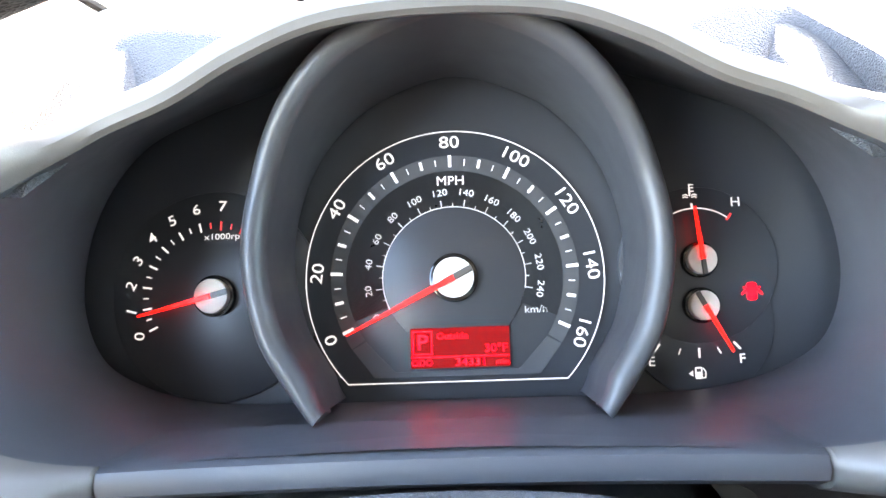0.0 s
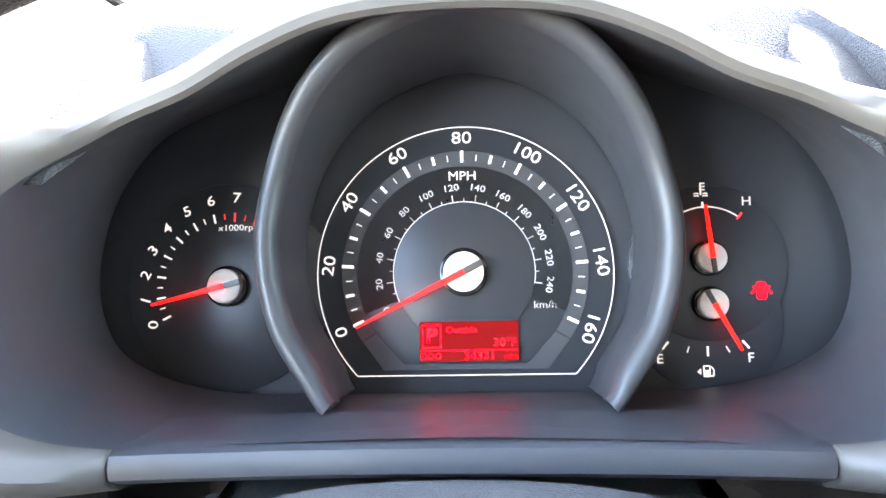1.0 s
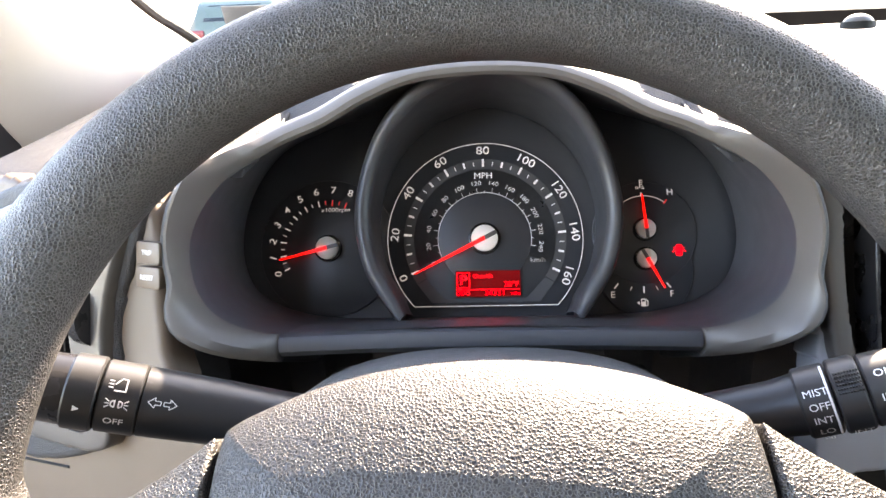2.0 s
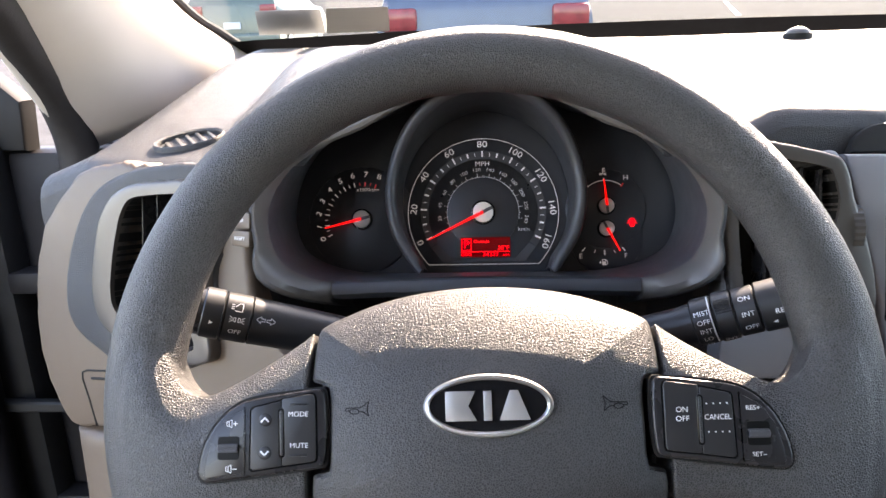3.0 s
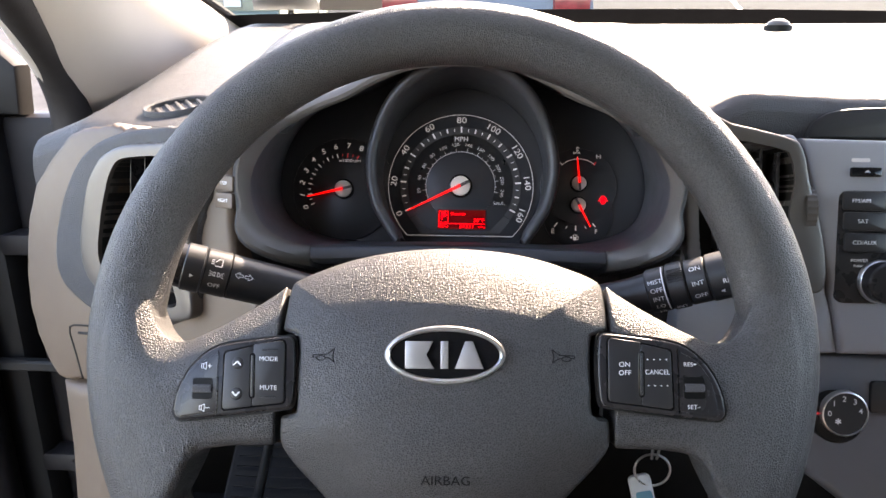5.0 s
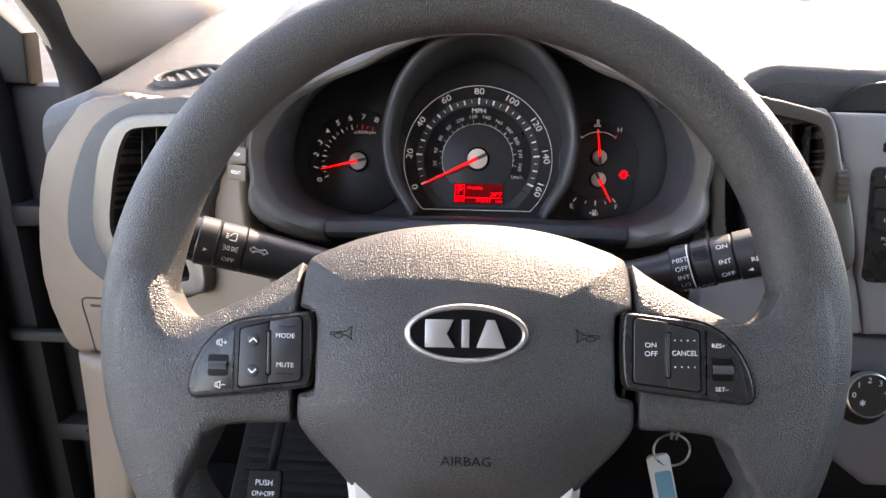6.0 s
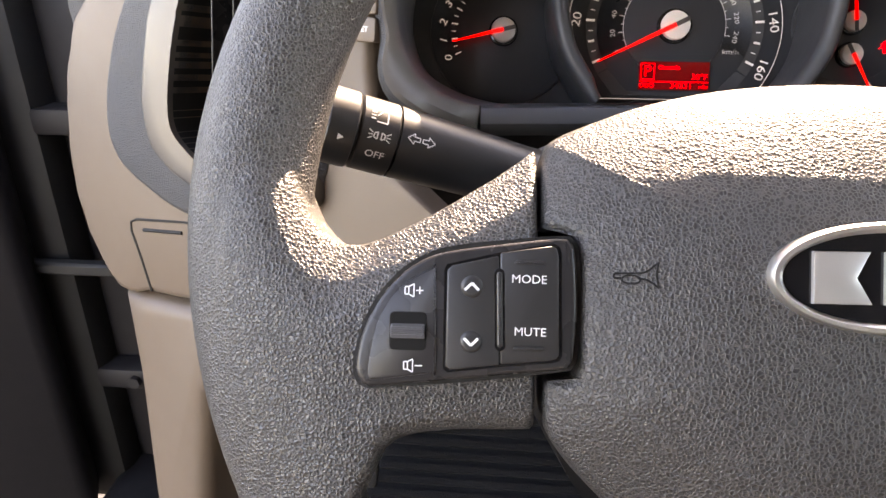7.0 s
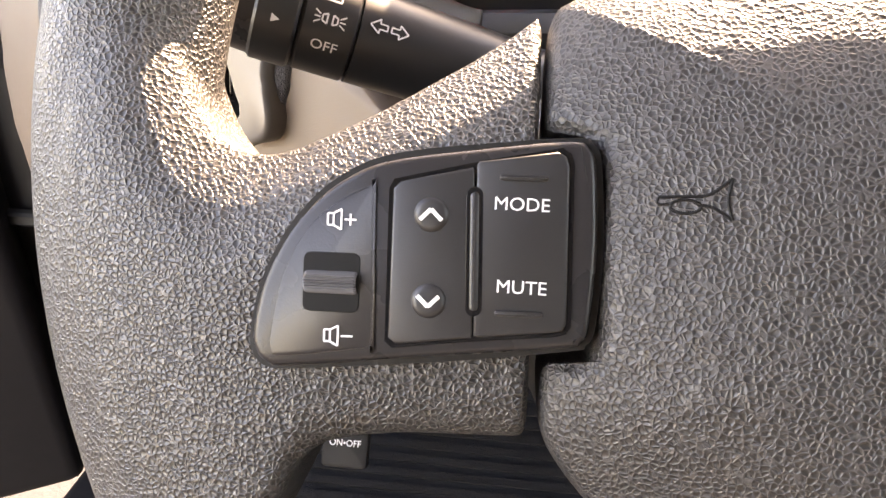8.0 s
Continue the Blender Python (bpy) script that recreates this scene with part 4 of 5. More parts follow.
# ---- column, stalks, key ----
def build_column():
    c = thing("steering_column", Matrix(), "black plastic steering column shroud", "steering column")
    rows = []
    for y, hw, zt in ((-0.015, 0.085, 1.030), (-0.010, 0.092, 1.038), (0.02, 0.105, 1.0430), (0.07, 0.116, 1.0415), (0.11, 0.114, 1.031), (0.125, 0.108, 1.018), (0.19, 0.10, 0.99)):
        hh = 0.055
        cz = zt - hh
        rows.append([(hw * math.copysign(abs(math.cos(a)) ** 0.8, math.cos(a)), y - 0.2 * (hh - hh * math.sin(a)), cz + hh * (math.copysign(abs(math.sin(a)) ** 0.9, math.sin(a)) if a < math.pi else 1.6 * math.sin(a))) for a in (2 * math.pi * k / 60 for k in range(60))])
    part("lower_shroud", loft([[(x, y, min(z, 0.985)) for x, y, z in r] for r in rows], True, True), M_DARK, c)
    part("upper_shroud", loft([[(x, y, max(z, 0.988)) for x, y, z in r] for r in rows], True, True), M_COLUMN, c, "grained grey upper shroud")
    part("lock_barrel", tube([(0.085, 0.050, 0.955), (0.130, 0.040, 0.945), (0.143, 0.036, 0.941)], [0.02, 0.017, 0.016], 24), M_DARK, c, "black ignition lock barrel")
    return c


column = build_column()


def stalk(root, tip, left):
    root, tip = Vector(root), Vector(tip)
    d = tip - root
    st = thing("light_stalk" if left else "wiper_stalk", Matrix(), ("black light and indicator stalk with white symbols" if left else "black wiper stalk with ribbed rings and white words"), "control stalk")
    part("arm", tube([root - d * 0.35, root, root + d * 0.3, root + d * (0.68 if left else 0.41)], [0.0140, 0.0138, 0.0145, 0.0150] if left else [0.0135, 0.0125, 0.0120, 0.0130], 28), M_STALK, st)
    edges = (0.685, 0.875, 1.02) if left else (0.40, 0.54, 0.66, 0.80, 0.99)
    for i, (a, b) in enumerate(zip(edges, edges[1:])):
        r0 = (0.0152 if left else 0.0146) + 0.0006 * (i % 2)
        part("ring", tube([root + d * a, root + d * (a + 0.01), root + d * (b - 0.015), root + d * (b - 0.005)], [r0 * 0.94, r0, r0, r0 * 0.94], 28), M_BUTTON, st)
    part("end_cap", tube([root + d * 1.0, root + d * 1.17, root + d * 1.21], [0.0148, 0.0140, 0.009], 24), M_PANEL, st)
    # symbols lie on the side that faces the driver
    ax = d.normalized()
    face = Vector((0.0, -0.86, 0.5))
    face = (face - ax * face.dot(ax)).normalized()
    rt = ax * (-1 if left else 1)
    up = face.cross(rt)
    fm = Matrix(((rt.x, up.x, face.x, 0), (rt.y, up.y, face.y, 0), (rt.z, up.z, face.z, 0), (0, 0, 0, 1)))

    def sym(f, around):
        q = Matrix.Rotation(radians(around), 4, rt)
        pos = root + d * f + (q @ face) * 0.0160
        return Matrix.Translation(pos) @ q @ fm
    marks = [(0.78, 38, "OFF")] if left else [(0.47, 8, "OFF"), (0.47, 28, "INT"), (0.47, 48, "LO"), (0.47, 68, "HI"), (0.47, -12, "MIST"), (0.60, 64, "INT"), (0.735, -22, "ON"), (0.735, 12, "INT"), (0.735, 42, "OFF"), (0.94, 20, "REAR")]
    for f, a, word in marks:
        ob = lettering("mark", word, 0.0030, 0, 0, 0, st, M_WHITE, 0, 1.1, 0.012)
        ob.matrix_local = sym(f, a) @ Matrix.Diagonal((1.1, 1, 1, 1))
    if left:
        ar = bmesh.new()
        for s in (-1, 1):
            shape = [(s * 0.0006, 0.0008), (s * 0.0030, 0.0008), (s * 0.0030, 0.0021), (s * 0.0058, 0.0), (s * 0.0030, -0.0021), (s * 0.0030, -0.0008), (s * 0.0006, -0.0008)]
            for qa, qb in zip(shape, shape[1:] + shape[:1]):
                bar(*qa, *qb, 0.0004, 0, ar)
        ob = part("turn_mark", ar, M_WHITE, st, smooth=False)
        ob.matrix_local = Matrix.Translation(root + d * 0.585 + face * 0.0150) @ fm
        hl = bmesh.new()
        bar(-0.0022, 0.0, 0.0, 0.0026, 0.0005, 0, hl), bar(0.0, 0.0026, 0.0022, 0.0026, 0.0005, 0, hl), bar(0.0022, 0.0026, 0.0022, -0.0026, 0.0005, 0, hl), bar(0.0022, -0.0026, -0.0022, -0.0026, 0.0005, 0, hl)
        for k in (-1, 0, 1):
            bar(-0.0046, k * 0.0014, -0.0028, k * 0.0014, 0.0005, 0, hl)
        ob = part("lamp_mark", hl, M_WHITE, st, smooth=False)
        ob.matrix_local = sym(0.78, -18)
        hl = bmesh.new()
        for s in (-1, 1):
            bar(s * 0.0008, -0.0014, s * 0.0008, 0.0014, 0.0005, 0, hl), bar(s * 0.0008, 0.0014, s * 0.0022, 0.0008, 0.0005, 0, hl), bar(s * 0.0022, 0.0008, s * 0.0022, -0.0008, 0.0005, 0, hl), bar(s * 0.0008, -0.0014, s * 0.0022, -0.0008, 0.0005, 0, hl)
            for k in (-1, 0, 1):
                bar(s * 0.0028, k * 0.0008, s * 0.0045, k * 0.0018, 0.0004, 0, hl)
        ob = part("side_lamp_mark", hl, M_WHITE, st, smooth=False)
        ob.matrix_local = sym(0.78, 10)
        pt = prism([(-0.0012, 0.0012), (0.0012, 0.0), (-0.0012, -0.0012)], 0, 0.0002)
        ob = part("pointer_mark", pt, M_WHITE, st, smooth=False)
        ob.matrix_local = sym(0.945, 25)
    else:
        kn = bmesh.new()
        for i in range(9):
            for j in range(6):
                q = sym(0.56 + 0.011 * i, -34 + 6 * j)
                bmesh.ops.create_icosphere(kn, subdivisions=1, radius=0.0006, matrix=q)
        part("knurl", kn, M_PANEL, st)
        ln = tube([root + d * 0.52 + 0.0148 * (Matrix.Rotation(radians(a), 3, rt) @ face) for a in range(-60, 80, 10)], 0.0005, 6)
        part("white_line", ln, M_WHITE, st)
        ob = part("pointer_mark", prism([(0.0012, 0.0012), (-0.0012, 0.0), (0.0012, -0.0012)], 0, 0.0002), M_WHITE, st, smooth=False)
        ob.matrix_local = sym(0.87, 42)
    return st


stalk((-0.095, 0.047, 1.022), (-0.175, 0.0225, 1.051), True)
stalk((0.096, 0.045, 1.021), (0.181, 0.0200, 1.056), False)


def build_key():
    k = thing("ignition_key", Matrix(), "steel key ring with a blue-and-white plastic tag", "keys")
    c = Vector((0.143, 0.030, 0.902))
    part("key_ring", tube([c + Vector((0.0125 * math.cos(a), 0.002 * math.sin(a), 0.0115 * math.sin(a))) for a in (2 * math.pi * j / 40 for j in range(41))], 0.0009, 8), M_METAL, k, "steel split ring")
    for dx in (-0.0012, 0.0022):
        part("key_link", tube([(0.143 + dx, 0.032, 0.936), (0.144 + dx * 1.6, 0.031, 0.925), (0.143 + dx, 0.030, 0.911)], 0.0010, 8), M_METAL, k)
    m_tag = mat("pale_blue_tag", (0.10, 0.32, 0.45), 0.35)
    m_clear = mat("clear_white_tag", (0.62, 0.68, 0.72), 0.2)
    tm = Matrix.Translation((0.141, 0.024, 0.868)) @ Matrix.Rotation(radians(-14), 4, "Y") @ Matrix.Rotation(radians(78), 4, "X")
    ob = part("tag", prism(rrect(0, 0, 0.016, 0.062, 0.004), -0.0015, 0.0015, 0.0008), m_clear, k, "clear plastic tag", m=tm)
    part("tag_print", prism(rrect(0.001, -0.004, 0.0115, 0.046, 0.002), 0.0015, 0.0018), m_tag, k, "blue printed insert", m=tm)
    return k


build_key()


# ---- left dash face: trim, vent, buttons ----
def polar(outline, c, n):
    """n points of a closed outline at even angles round c."""
    pts = [Vector(p) - Vector(c) for p in spline(outline, 240, True)]
    ang = [math.atan2(p.y, p.x) for p in pts]
    out = []
    for k in range(n):
        t = -math.pi + 2 * math.pi * (k + 0.5) / n
        best = max(range(len(pts)), key=lambda i: math.cos(ang[i] - t))
        r = pts[best].length
        out.append((c[0] + r * math.cos(t), c[1] + r * math.sin(t)))
    return out


def holed_plate(name, outer, hole, c, z0, z1, bevel, material, parent, label="", n=160):
    """A plate with a rounded rim and an opening right through it."""
    o, h = polar(outer, c, n), polar(hole, c, n)
    mid = lambda f: [(a[0] + (b[0] - a[0]) * f, a[1] + (b[1] - a[1]) * f) for a, b in zip(o, h)]
    rows = [[(*p, z0) for p in o], [(*p, z1 - bevel) for p in o]]
    for a in (30, 60, 90):
        q = []
        for p, b in zip(o, h):
            d = Vector((b[0] - p[0], b[1] - p[1]))
            l = max(d.length, 1e-6)
            s = min(bevel * (1 - math.cos(radians(a))), l * 0.4)
            q.append((p[0] + d.x / l * s, p[1] + d.y / l * s, z1 - bevel * (1 - math.sin(radians(a)))))
        rows.append(q)
    rows += [[(*p, z1) for p in mid(0.6)], [(*p, z1) for p in h], [(*p, z0) for p in h]]
    return part(name, loft(rows), material, parent, label)


def build_left_face():
    f = thing("left_dash_panel", LEFT_FACE, "taupe lower dash panel with an air vent beside the door", "dash panel")
    trim = [(-0.060, 0.0700), (-0.090, 0.0660), (-0.1090, 0.0585), (-0.1300, 0.0390), (-0.1515, 0.0140), (-0.1620, -0.0180), (-0.1646, -0.0440), (-0.1645, -0.0750), (-0.1605, -0.1000), (-0.1496, -0.1263), (-0.1350, -0.1480), (-0.1236, -0.1590), (-0.05, -0.153), (0.06, -0.146), (0.150, -0.120), (0.150, -0.085), (0.105, -0.062), (0.085, -0.044), (0.0755, -0.020), (0.0715, 0.005), (0.0715, 0.035), (0.067, 0.055), (0.058, 0.0655)]
    skin = [(-0.020, 0.0690), (-0.050, 0.0620), (-0.0749, 0.0511), (-0.0935, 0.0345), (-0.1074, 0.0101), (-0.1165, -0.0185), (-0.1192, -0.0400), (-0.1170, -0.0580), (-0.1069, -0.0720), (-0.0885, -0.0823), (-0.0604, -0.0930), (-0.025, -0.096), (0.015, -0.086), (0.040, -0.070), (0.049, -0.045), (0.044, -0.01), (0.056, 0.03), (0.063, 0.062), (0.0300, 0.0725)]
    outer = [(-0.0712, 0.0176), (-0.0635, 0.0335), (-0.0517, 0.0458), (-0.0274, 0.0552), (0.0224, 0.0605), (0.055, 0.0620), (0.0565, 0.045), (0.0480, 0.020), (0.0420, -0.010), (0.0440, -0.045), (0.0430, -0.074), (0.0, -0.0790), (-0.0300, -0.0765), (-0.0432, -0.0730), (-0.0590, -0.0660), (-0.0718, -0.0550), (-0.0778, -0.0380), (-0.0780, -0.0190)]
    inner = [(-0.0508, 0.0076), (-0.0440, 0.0300), (-0.0340, 0.0425), (-0.0141, 0.0470), (0.0109, 0.0495), (0.047, 0.0515), (0.0470, 0.042), (0.0330, 0.020), (0.0170, -0.006), (0.0230, -0.040), (0.0300, -0.066), (0.0, -0.0660), (-0.0270, -0.0610), (-0.0422, -0.0535), (-0.0535, -0.0430), (-0.0560, -0.0293), (-0.0540, -0.0100)]
    c = (-0.012, -0.012)
    fine = []
    for p, q in zip(trim, trim[1:] + trim[:1]):
        fine += [(p[0] + (q[0] - p[0]) * k / 3, p[1] + (q[1] - p[1]) * k / 3) for k in range(3)]
    tr = holed_plate("trim", fine, inner, c, -0.022, -0.002, 0.006, M_LOWER, f, "taupe plastic trim")

    holed_plate("vent_bezel", skin, inner, c, -0.012, 0.003, 0.005, M_DASH, f, "grained dark band round the vent")
    holed_plate("vent_surround", outer, inner, c, -0.004, 0.010, 0.003, M_SURROUND, f, "warm silver vent surround")
    part("vent_well", prism([(p[0] * 1.05, p[1] * 1.05) for p in spline(inner, 50, True)], -0.06, -0.045), M_DARK, f, "black vent opening")
    walls = polar(inner, c, 80)
    part("vent_duct", loft([[(*p, 0.006) for p in walls], [(*p, -0.05) for p in walls]]), M_DARK, f)
    for k in range(5):
        u = -0.030 + 0.0155 * k
        part("slat", box(u - 0.0006, u + 0.0006, -0.062 + 0.004 * abs(k - 2), 0.047, -0.016, 0.001, 0.0004, 1), M_PANEL, f)
    part("thumbwheel", tube([(0.0270, -0.004, 0.004), (0.0345, -0.004, 0.004)], 0.0155, 30), M_PANEL, f, "ridged vent thumbwheel", m=None)
    for y, word in ((0.0335, "TRIP"), (0.0205, "RESET")):
        b = part("trip_button", prism(rrect(0.0680, y, 0.0165, 0.0115, 0.0015, 3), -0.010, 0.0025, 0.0007, 2), M_LOWER, f, "taupe push button")
        lettering("mark", word, 0.0026, 0.0675, y, 0.0026, b, M_WHITE, 0, 1.0, 0.01)
    # fuse cover outline: a recessed seam and a finger pull
    sm = tube([(-0.089, -0.1535, -0.002), (-0.098, -0.131, -0.002), (-0.1055, -0.115, -0.002), (-0.1055, -0.109, -0.002), (-0.100, -0.1065, -0.002), (-0.06, -0.101, -0.002), (0.0, -0.097, -0.002)], 0.0009, 8)
    part("seam", sm, M_DARK, f)
    part("finger_pull", tube([(-0.094, -0.1125, -0.0018), (-0.06, -0.108, -0.0018)], 0.0012, 8), M_DARK, f)
    # knee panel below
    low = [(-0.1235, -0.160), (-0.05, -0.156), (0.06, -0.149), (0.118, -0.134), (0.118, -0.165), (0.0, -0.185), (-0.045, -0.22), (-0.055, -0.42), (-0.060, -0.50), (-0.085, -0.50), (-0.100, -0.33), (-0.112, -0.22)]
    pts = []
    for a, b in zip(low, low[1:] + low[:1]):
        pts += [(a[0] + (b[0] - a[0]) * k / 3, a[1] + (b[1] - a[1]) * k / 3) for k in range(3)]
    part("knee_panel", prism(pts, -0.07, -0.004, 0.012, 4), M_LOWER, f, "taupe knee panel")
    return f


build_left_face()


def dash_z(x, y):
    """Height of the dash top."""
    p = dash_profile(x)[1:16]
    for (ya, za), (yb, zb) in zip(p, p[1:]):
        if yb <= y <= ya:
            return za + (zb - za) * (ya - y) / max(ya - yb, 1e-6)
    return p[-1][1]


def build_demister():
    """The oval side-window vent on the dash top."""
    x0, y0, e = -0.249, 0.206, 0.02
    up = Vector((-(dash_z(x0 + e, y0) - dash_z(x0 - e, y0)) / (2 * e), -(dash_z(x0, y0 + e) - dash_z(x0, y0 - e)) / (2 * e), 1)).normalized()
    along = Vector((1, 0.36, 0))
    along = (along - up * along.dot(up)).normalized()
    m = Matrix.Translation((x0, y0, dash_z(x0, y0) + 0.002)) @ Matrix((along, up.cross(along), up)).transposed().to_4x4()
    d = thing("demister_vent", m, "oval grey demister vent with diagonal slats", "air vent")
    N = 60
    ov = lambda a, b, z: [(a * math.cos(2 * math.pi * k / N), b * math.sin(2 * math.pi * k / N), z) for k in range(N)]
    part("bezel", loft([ov(0.0300, 0.0222, -0.012), ov(0.0300, 0.0222, 0.001), ov(0.0288, 0.0210, 0.0025), ov(0.0268, 0.0190, 0.0015), ov(0.0262, 0.0184, -0.006)]), M_DASH, d, "grey oval rim")
    part("well", prism([p[:2] for p in ov(0.0268, 0.0188, 0)], -0.026, -0.022), M_DARK, d, "black well")
    part("well_wall", loft([ov(0.0268, 0.0190, 0.0004), ov(0.0263, 0.0185, -0.023)]), M_DARK, d)
    for k in range(5):
        x = -0.0190 + 0.0090 * k
        h = 0.0183 * math.sqrt(max(0.05, 1 - (x / 0.0262) ** 2))
        part("slat", box(x - 0.0015, x + 0.0015, -h, h, -0.012, 0.0000, 0.0006, 1), M_SURROUND, d, m=Matrix.Translation((0.002, 0, 0)) @ Matrix.Rotation(radians(14), 4, "Z"))
    return d


build_demister()


# ---- right dash face: vent, radio, heater ----
def build_right_face():
    f = thing("centre_stack", RIGHT_FACE, "dark grey centre stack with radio keys and an air vent", "centre console")
    face = [(-0.0285, 0.0775), (0.06, 0.0760), (0.28, 0.0760), (0.26, -0.0820), (0.0065, -0.0820), (0.0035, -0.0608)]
    part("radio_fascia", prism(face, -0.10, 0.0, 0.004, 3), M_CONSOLE, f, "charcoal radio fascia")
    vent = [(-0.112, 0.096), (-0.0860, 0.0900), (-0.0300, 0.0775), (0.0020, -0.0608), (0.005, -0.0820), (-0.112, -0.0820)]
    outer = [(-0.110, 0.0940), (-0.080, 0.0870), (-0.0405, 0.0775), (-0.0300, 0.0700), (-0.0235, 0.045), (-0.0150, 0.015), (-0.0100, -0.010), (-0.0105, -0.0330), (-0.024, -0.0370), (-0.06, -0.037), (-0.100, -0.037), (-0.113, 0.02)]
    inner = [(-0.100, 0.0790), (-0.078, 0.0755), (-0.0450, 0.0685), (-0.0385, 0.0630), (-0.0345, 0.045), (-0.0375, 0.020), (-0.0300, -0.005), (-0.0225, -0.0240), (-0.028, -0.0290), (-0.06, -0.029), (-0.094, -0.029), (-0.103, 0.02)]
    c = (-0.066, 0.022)
    fine = []
    for p, q in zip(vent, vent[1:] + vent[:1]):
        fine += [(p[0] + (q[0] - p[0]) * k / 4, p[1] + (q[1] - p[1]) * k / 4) for k in range(4)]
    holed_plate("vent_panel", fine, inner, c, -0.03, -0.004, 0.003, M_CONSOLE, f)
    holed_plate("vent_surround", outer, inner, c, -0.010, 0.006, 0.003, M_SURROUND, f, "warm silver vent surround")
    walls = polar(inner, c, 80)
    part("vent_duct", loft([[(*p, 0.003) for p in walls], [(*p, -0.06) for p in walls]]), M_DARK, f)
    part("vent_well", prism([tuple(p) for p in spline(inner, 50, True)], -0.07, -0.055), M_DARK, f, "black vent opening")
    for k in range(4):
        u = -0.0440 - 0.0130 * k
        part("slat", box(u - 0.0012, u + 0.0012, -0.028, 0.067 + 0.002 * k, -0.022, -0.001, 0.0006, 1), M_PANEL, f)
    rows = []
    for k in range(25):
        a = math.pi * k / 24
        rr = 0.0175 + (0.0006 if k % 2 else 0)
        rows.append([(u, 0.0245 + rr * math.cos(a), -0.004 + 0.72 * rr * math.sin(a)) for u in (-0.0262, -0.0250, -0.0200, -0.0188)])
    part("thumbwheel", loft(rows, False), M_SURROUND, f, "ridged grey vent thumbwheel", smooth=False)
    # display recess above
    part("display_brow", prism([tuple(p) for p in spline([(-0.018, 0.0795), (-0.012, 0.092), (0.006, 0.1005), (0.05, 0.103), (0.10, 0.103), (0.10, 0.0795)], 40)], -0.06, -0.016, 0.002, 2), M_BUTTON, f, "dark display under a brow")
    # radio keys
    panel = part("key_panel", prism(rrect(0.062, -0.002, 0.125, 0.083, 0.006), -0.002, 0.0012, 0.001, 2), M_PANEL, f, "black radio key panel")
    for y, word in ((0.0320, "FM/AM"), (0.0170, "SAT"), (0.0015, "CD/AUX")):
        b = part("radio_key", prism(rrect(0.0165 + (0.032 - y) * 0.07, y, 0.030, 0.0138, 0.0022), 0.001, 0.0036, 0.0009, 2), M_BUTTON, f, "black radio key")
        lettering("mark", word, 0.0030, 0.0140 + (0.032 - y) * 0.12, y, 0.0037, b, M_WHITE, 0, 1.1, 0.012)
    ej = part("radio_key", prism(rrect(0.0175, 0.0530, 0.0220, 0.0070, 0.0015), 0.0, 0.0022, 0.0007, 2), M_GLOSS, f, "gloss black eject key")
    part("eject_mark", prism([(0.0160, 0.0528), (0.0200, 0.0528), (0.0180, 0.0548)], 0.0022, 0.0024), M_WHITE, ej, smooth=False)
    part("maker_mark", prism(rrect(0.0140, 0.0618, 0.0130, 0.0026, 0.0006), 0.0, 0.0003), M_PRINTDIM, f, smooth=False)
    lettering("mark", "POWER", 0.0024, 0.0160, -0.0118, 0.0013, panel, M_WHITE, 0, 1.1, 0.01)
    lettering("mark", "PUSH", 0.0018, 0.0150, -0.0158, 0.0013, panel, M_WHITE, 0, 1.1, 0.01)
    kn = part("volume_knob", prism(disc(0.0310, -0.0270, 0.0150, 48), 0.001, 0.016, 0.003, 3), M_PANEL, f, "black volume knob with a bright ring")
    part("bright_ring", loft([[(0.0310 + r * math.cos(2 * math.pi * k / 48), -0.0270 + r * math.sin(2 * math.pi * k / 48), z) for k in range(48)] for r, z in ((0.0162, 0.001), (0.0158, 0.004), (0.0150, 0.005))]), M_CHROME, kn)
    # heater panel
    part("heater_panel", prism([(-0.03, -0.084), (0.26, -0.084), (0.26, -0.20), (0.02, -0.20), (-0.02, -0.17)], -0.10, -0.008, 0.006, 3), M_HEATER, f, "charcoal heater control panel")
    fx, fy = 0.0080, -0.1268
    fan = part("fan_knob", prism(disc(fx - 0.0015, fy - 0.0030, 0.0190, 56), -0.010, 0.004, 0.003, 3), M_DARK, f, "round black fan knob")
    part("bright_ring", loft([[(fx + r * math.cos(2 * math.pi * k / 56), fy + 0.002 + r * math.sin(2 * math.pi * k / 56), z) for k in range(56)] for r, z in ((0.0170, 0.003), (0.0166, 0.0082), (0.0158, 0.0086), (0.0154, 0.0075))]), M_CHROME, fan)
    part("knob_face", prism(disc(fx, fy + 0.002, 0.0156, 48), 0.003, 0.0078), M_BUTTON, fan)
    for k in range(5):
        a = radians(180 - 42 * k)
        lettering("numeral", str(k), 0.0042, fx + 0.0112 * math.cos(a), fy + 0.002 + 0.0112 * math.sin(a), 0.0079, fan, M_WHITE, 0, 1.1, 0.012)
    fanm = bmesh.new()
    for k in range(3):
        a = radians(30 + 60 * k)
        bar(fx - 0.005 - 0.0022 * math.cos(a), fy - 0.0035 - 0.0022 * math.sin(a), fx - 0.005 + 0.0022 * math.cos(a), fy - 0.0035 + 0.0022 * math.sin(a), 0.0009, 0.0079, fanm)
    part("fan_mark", fanm, M_WHITE, fan, smooth=False)
    part("red_pointer", prism([(fx - 0.0235, fy + 0.0035), (fx - 0.0170, fy + 0.0020), (fx - 0.0235, fy + 0.0005)], 0.0062, 0.0082), M_PRINTRED, fan, smooth=False)
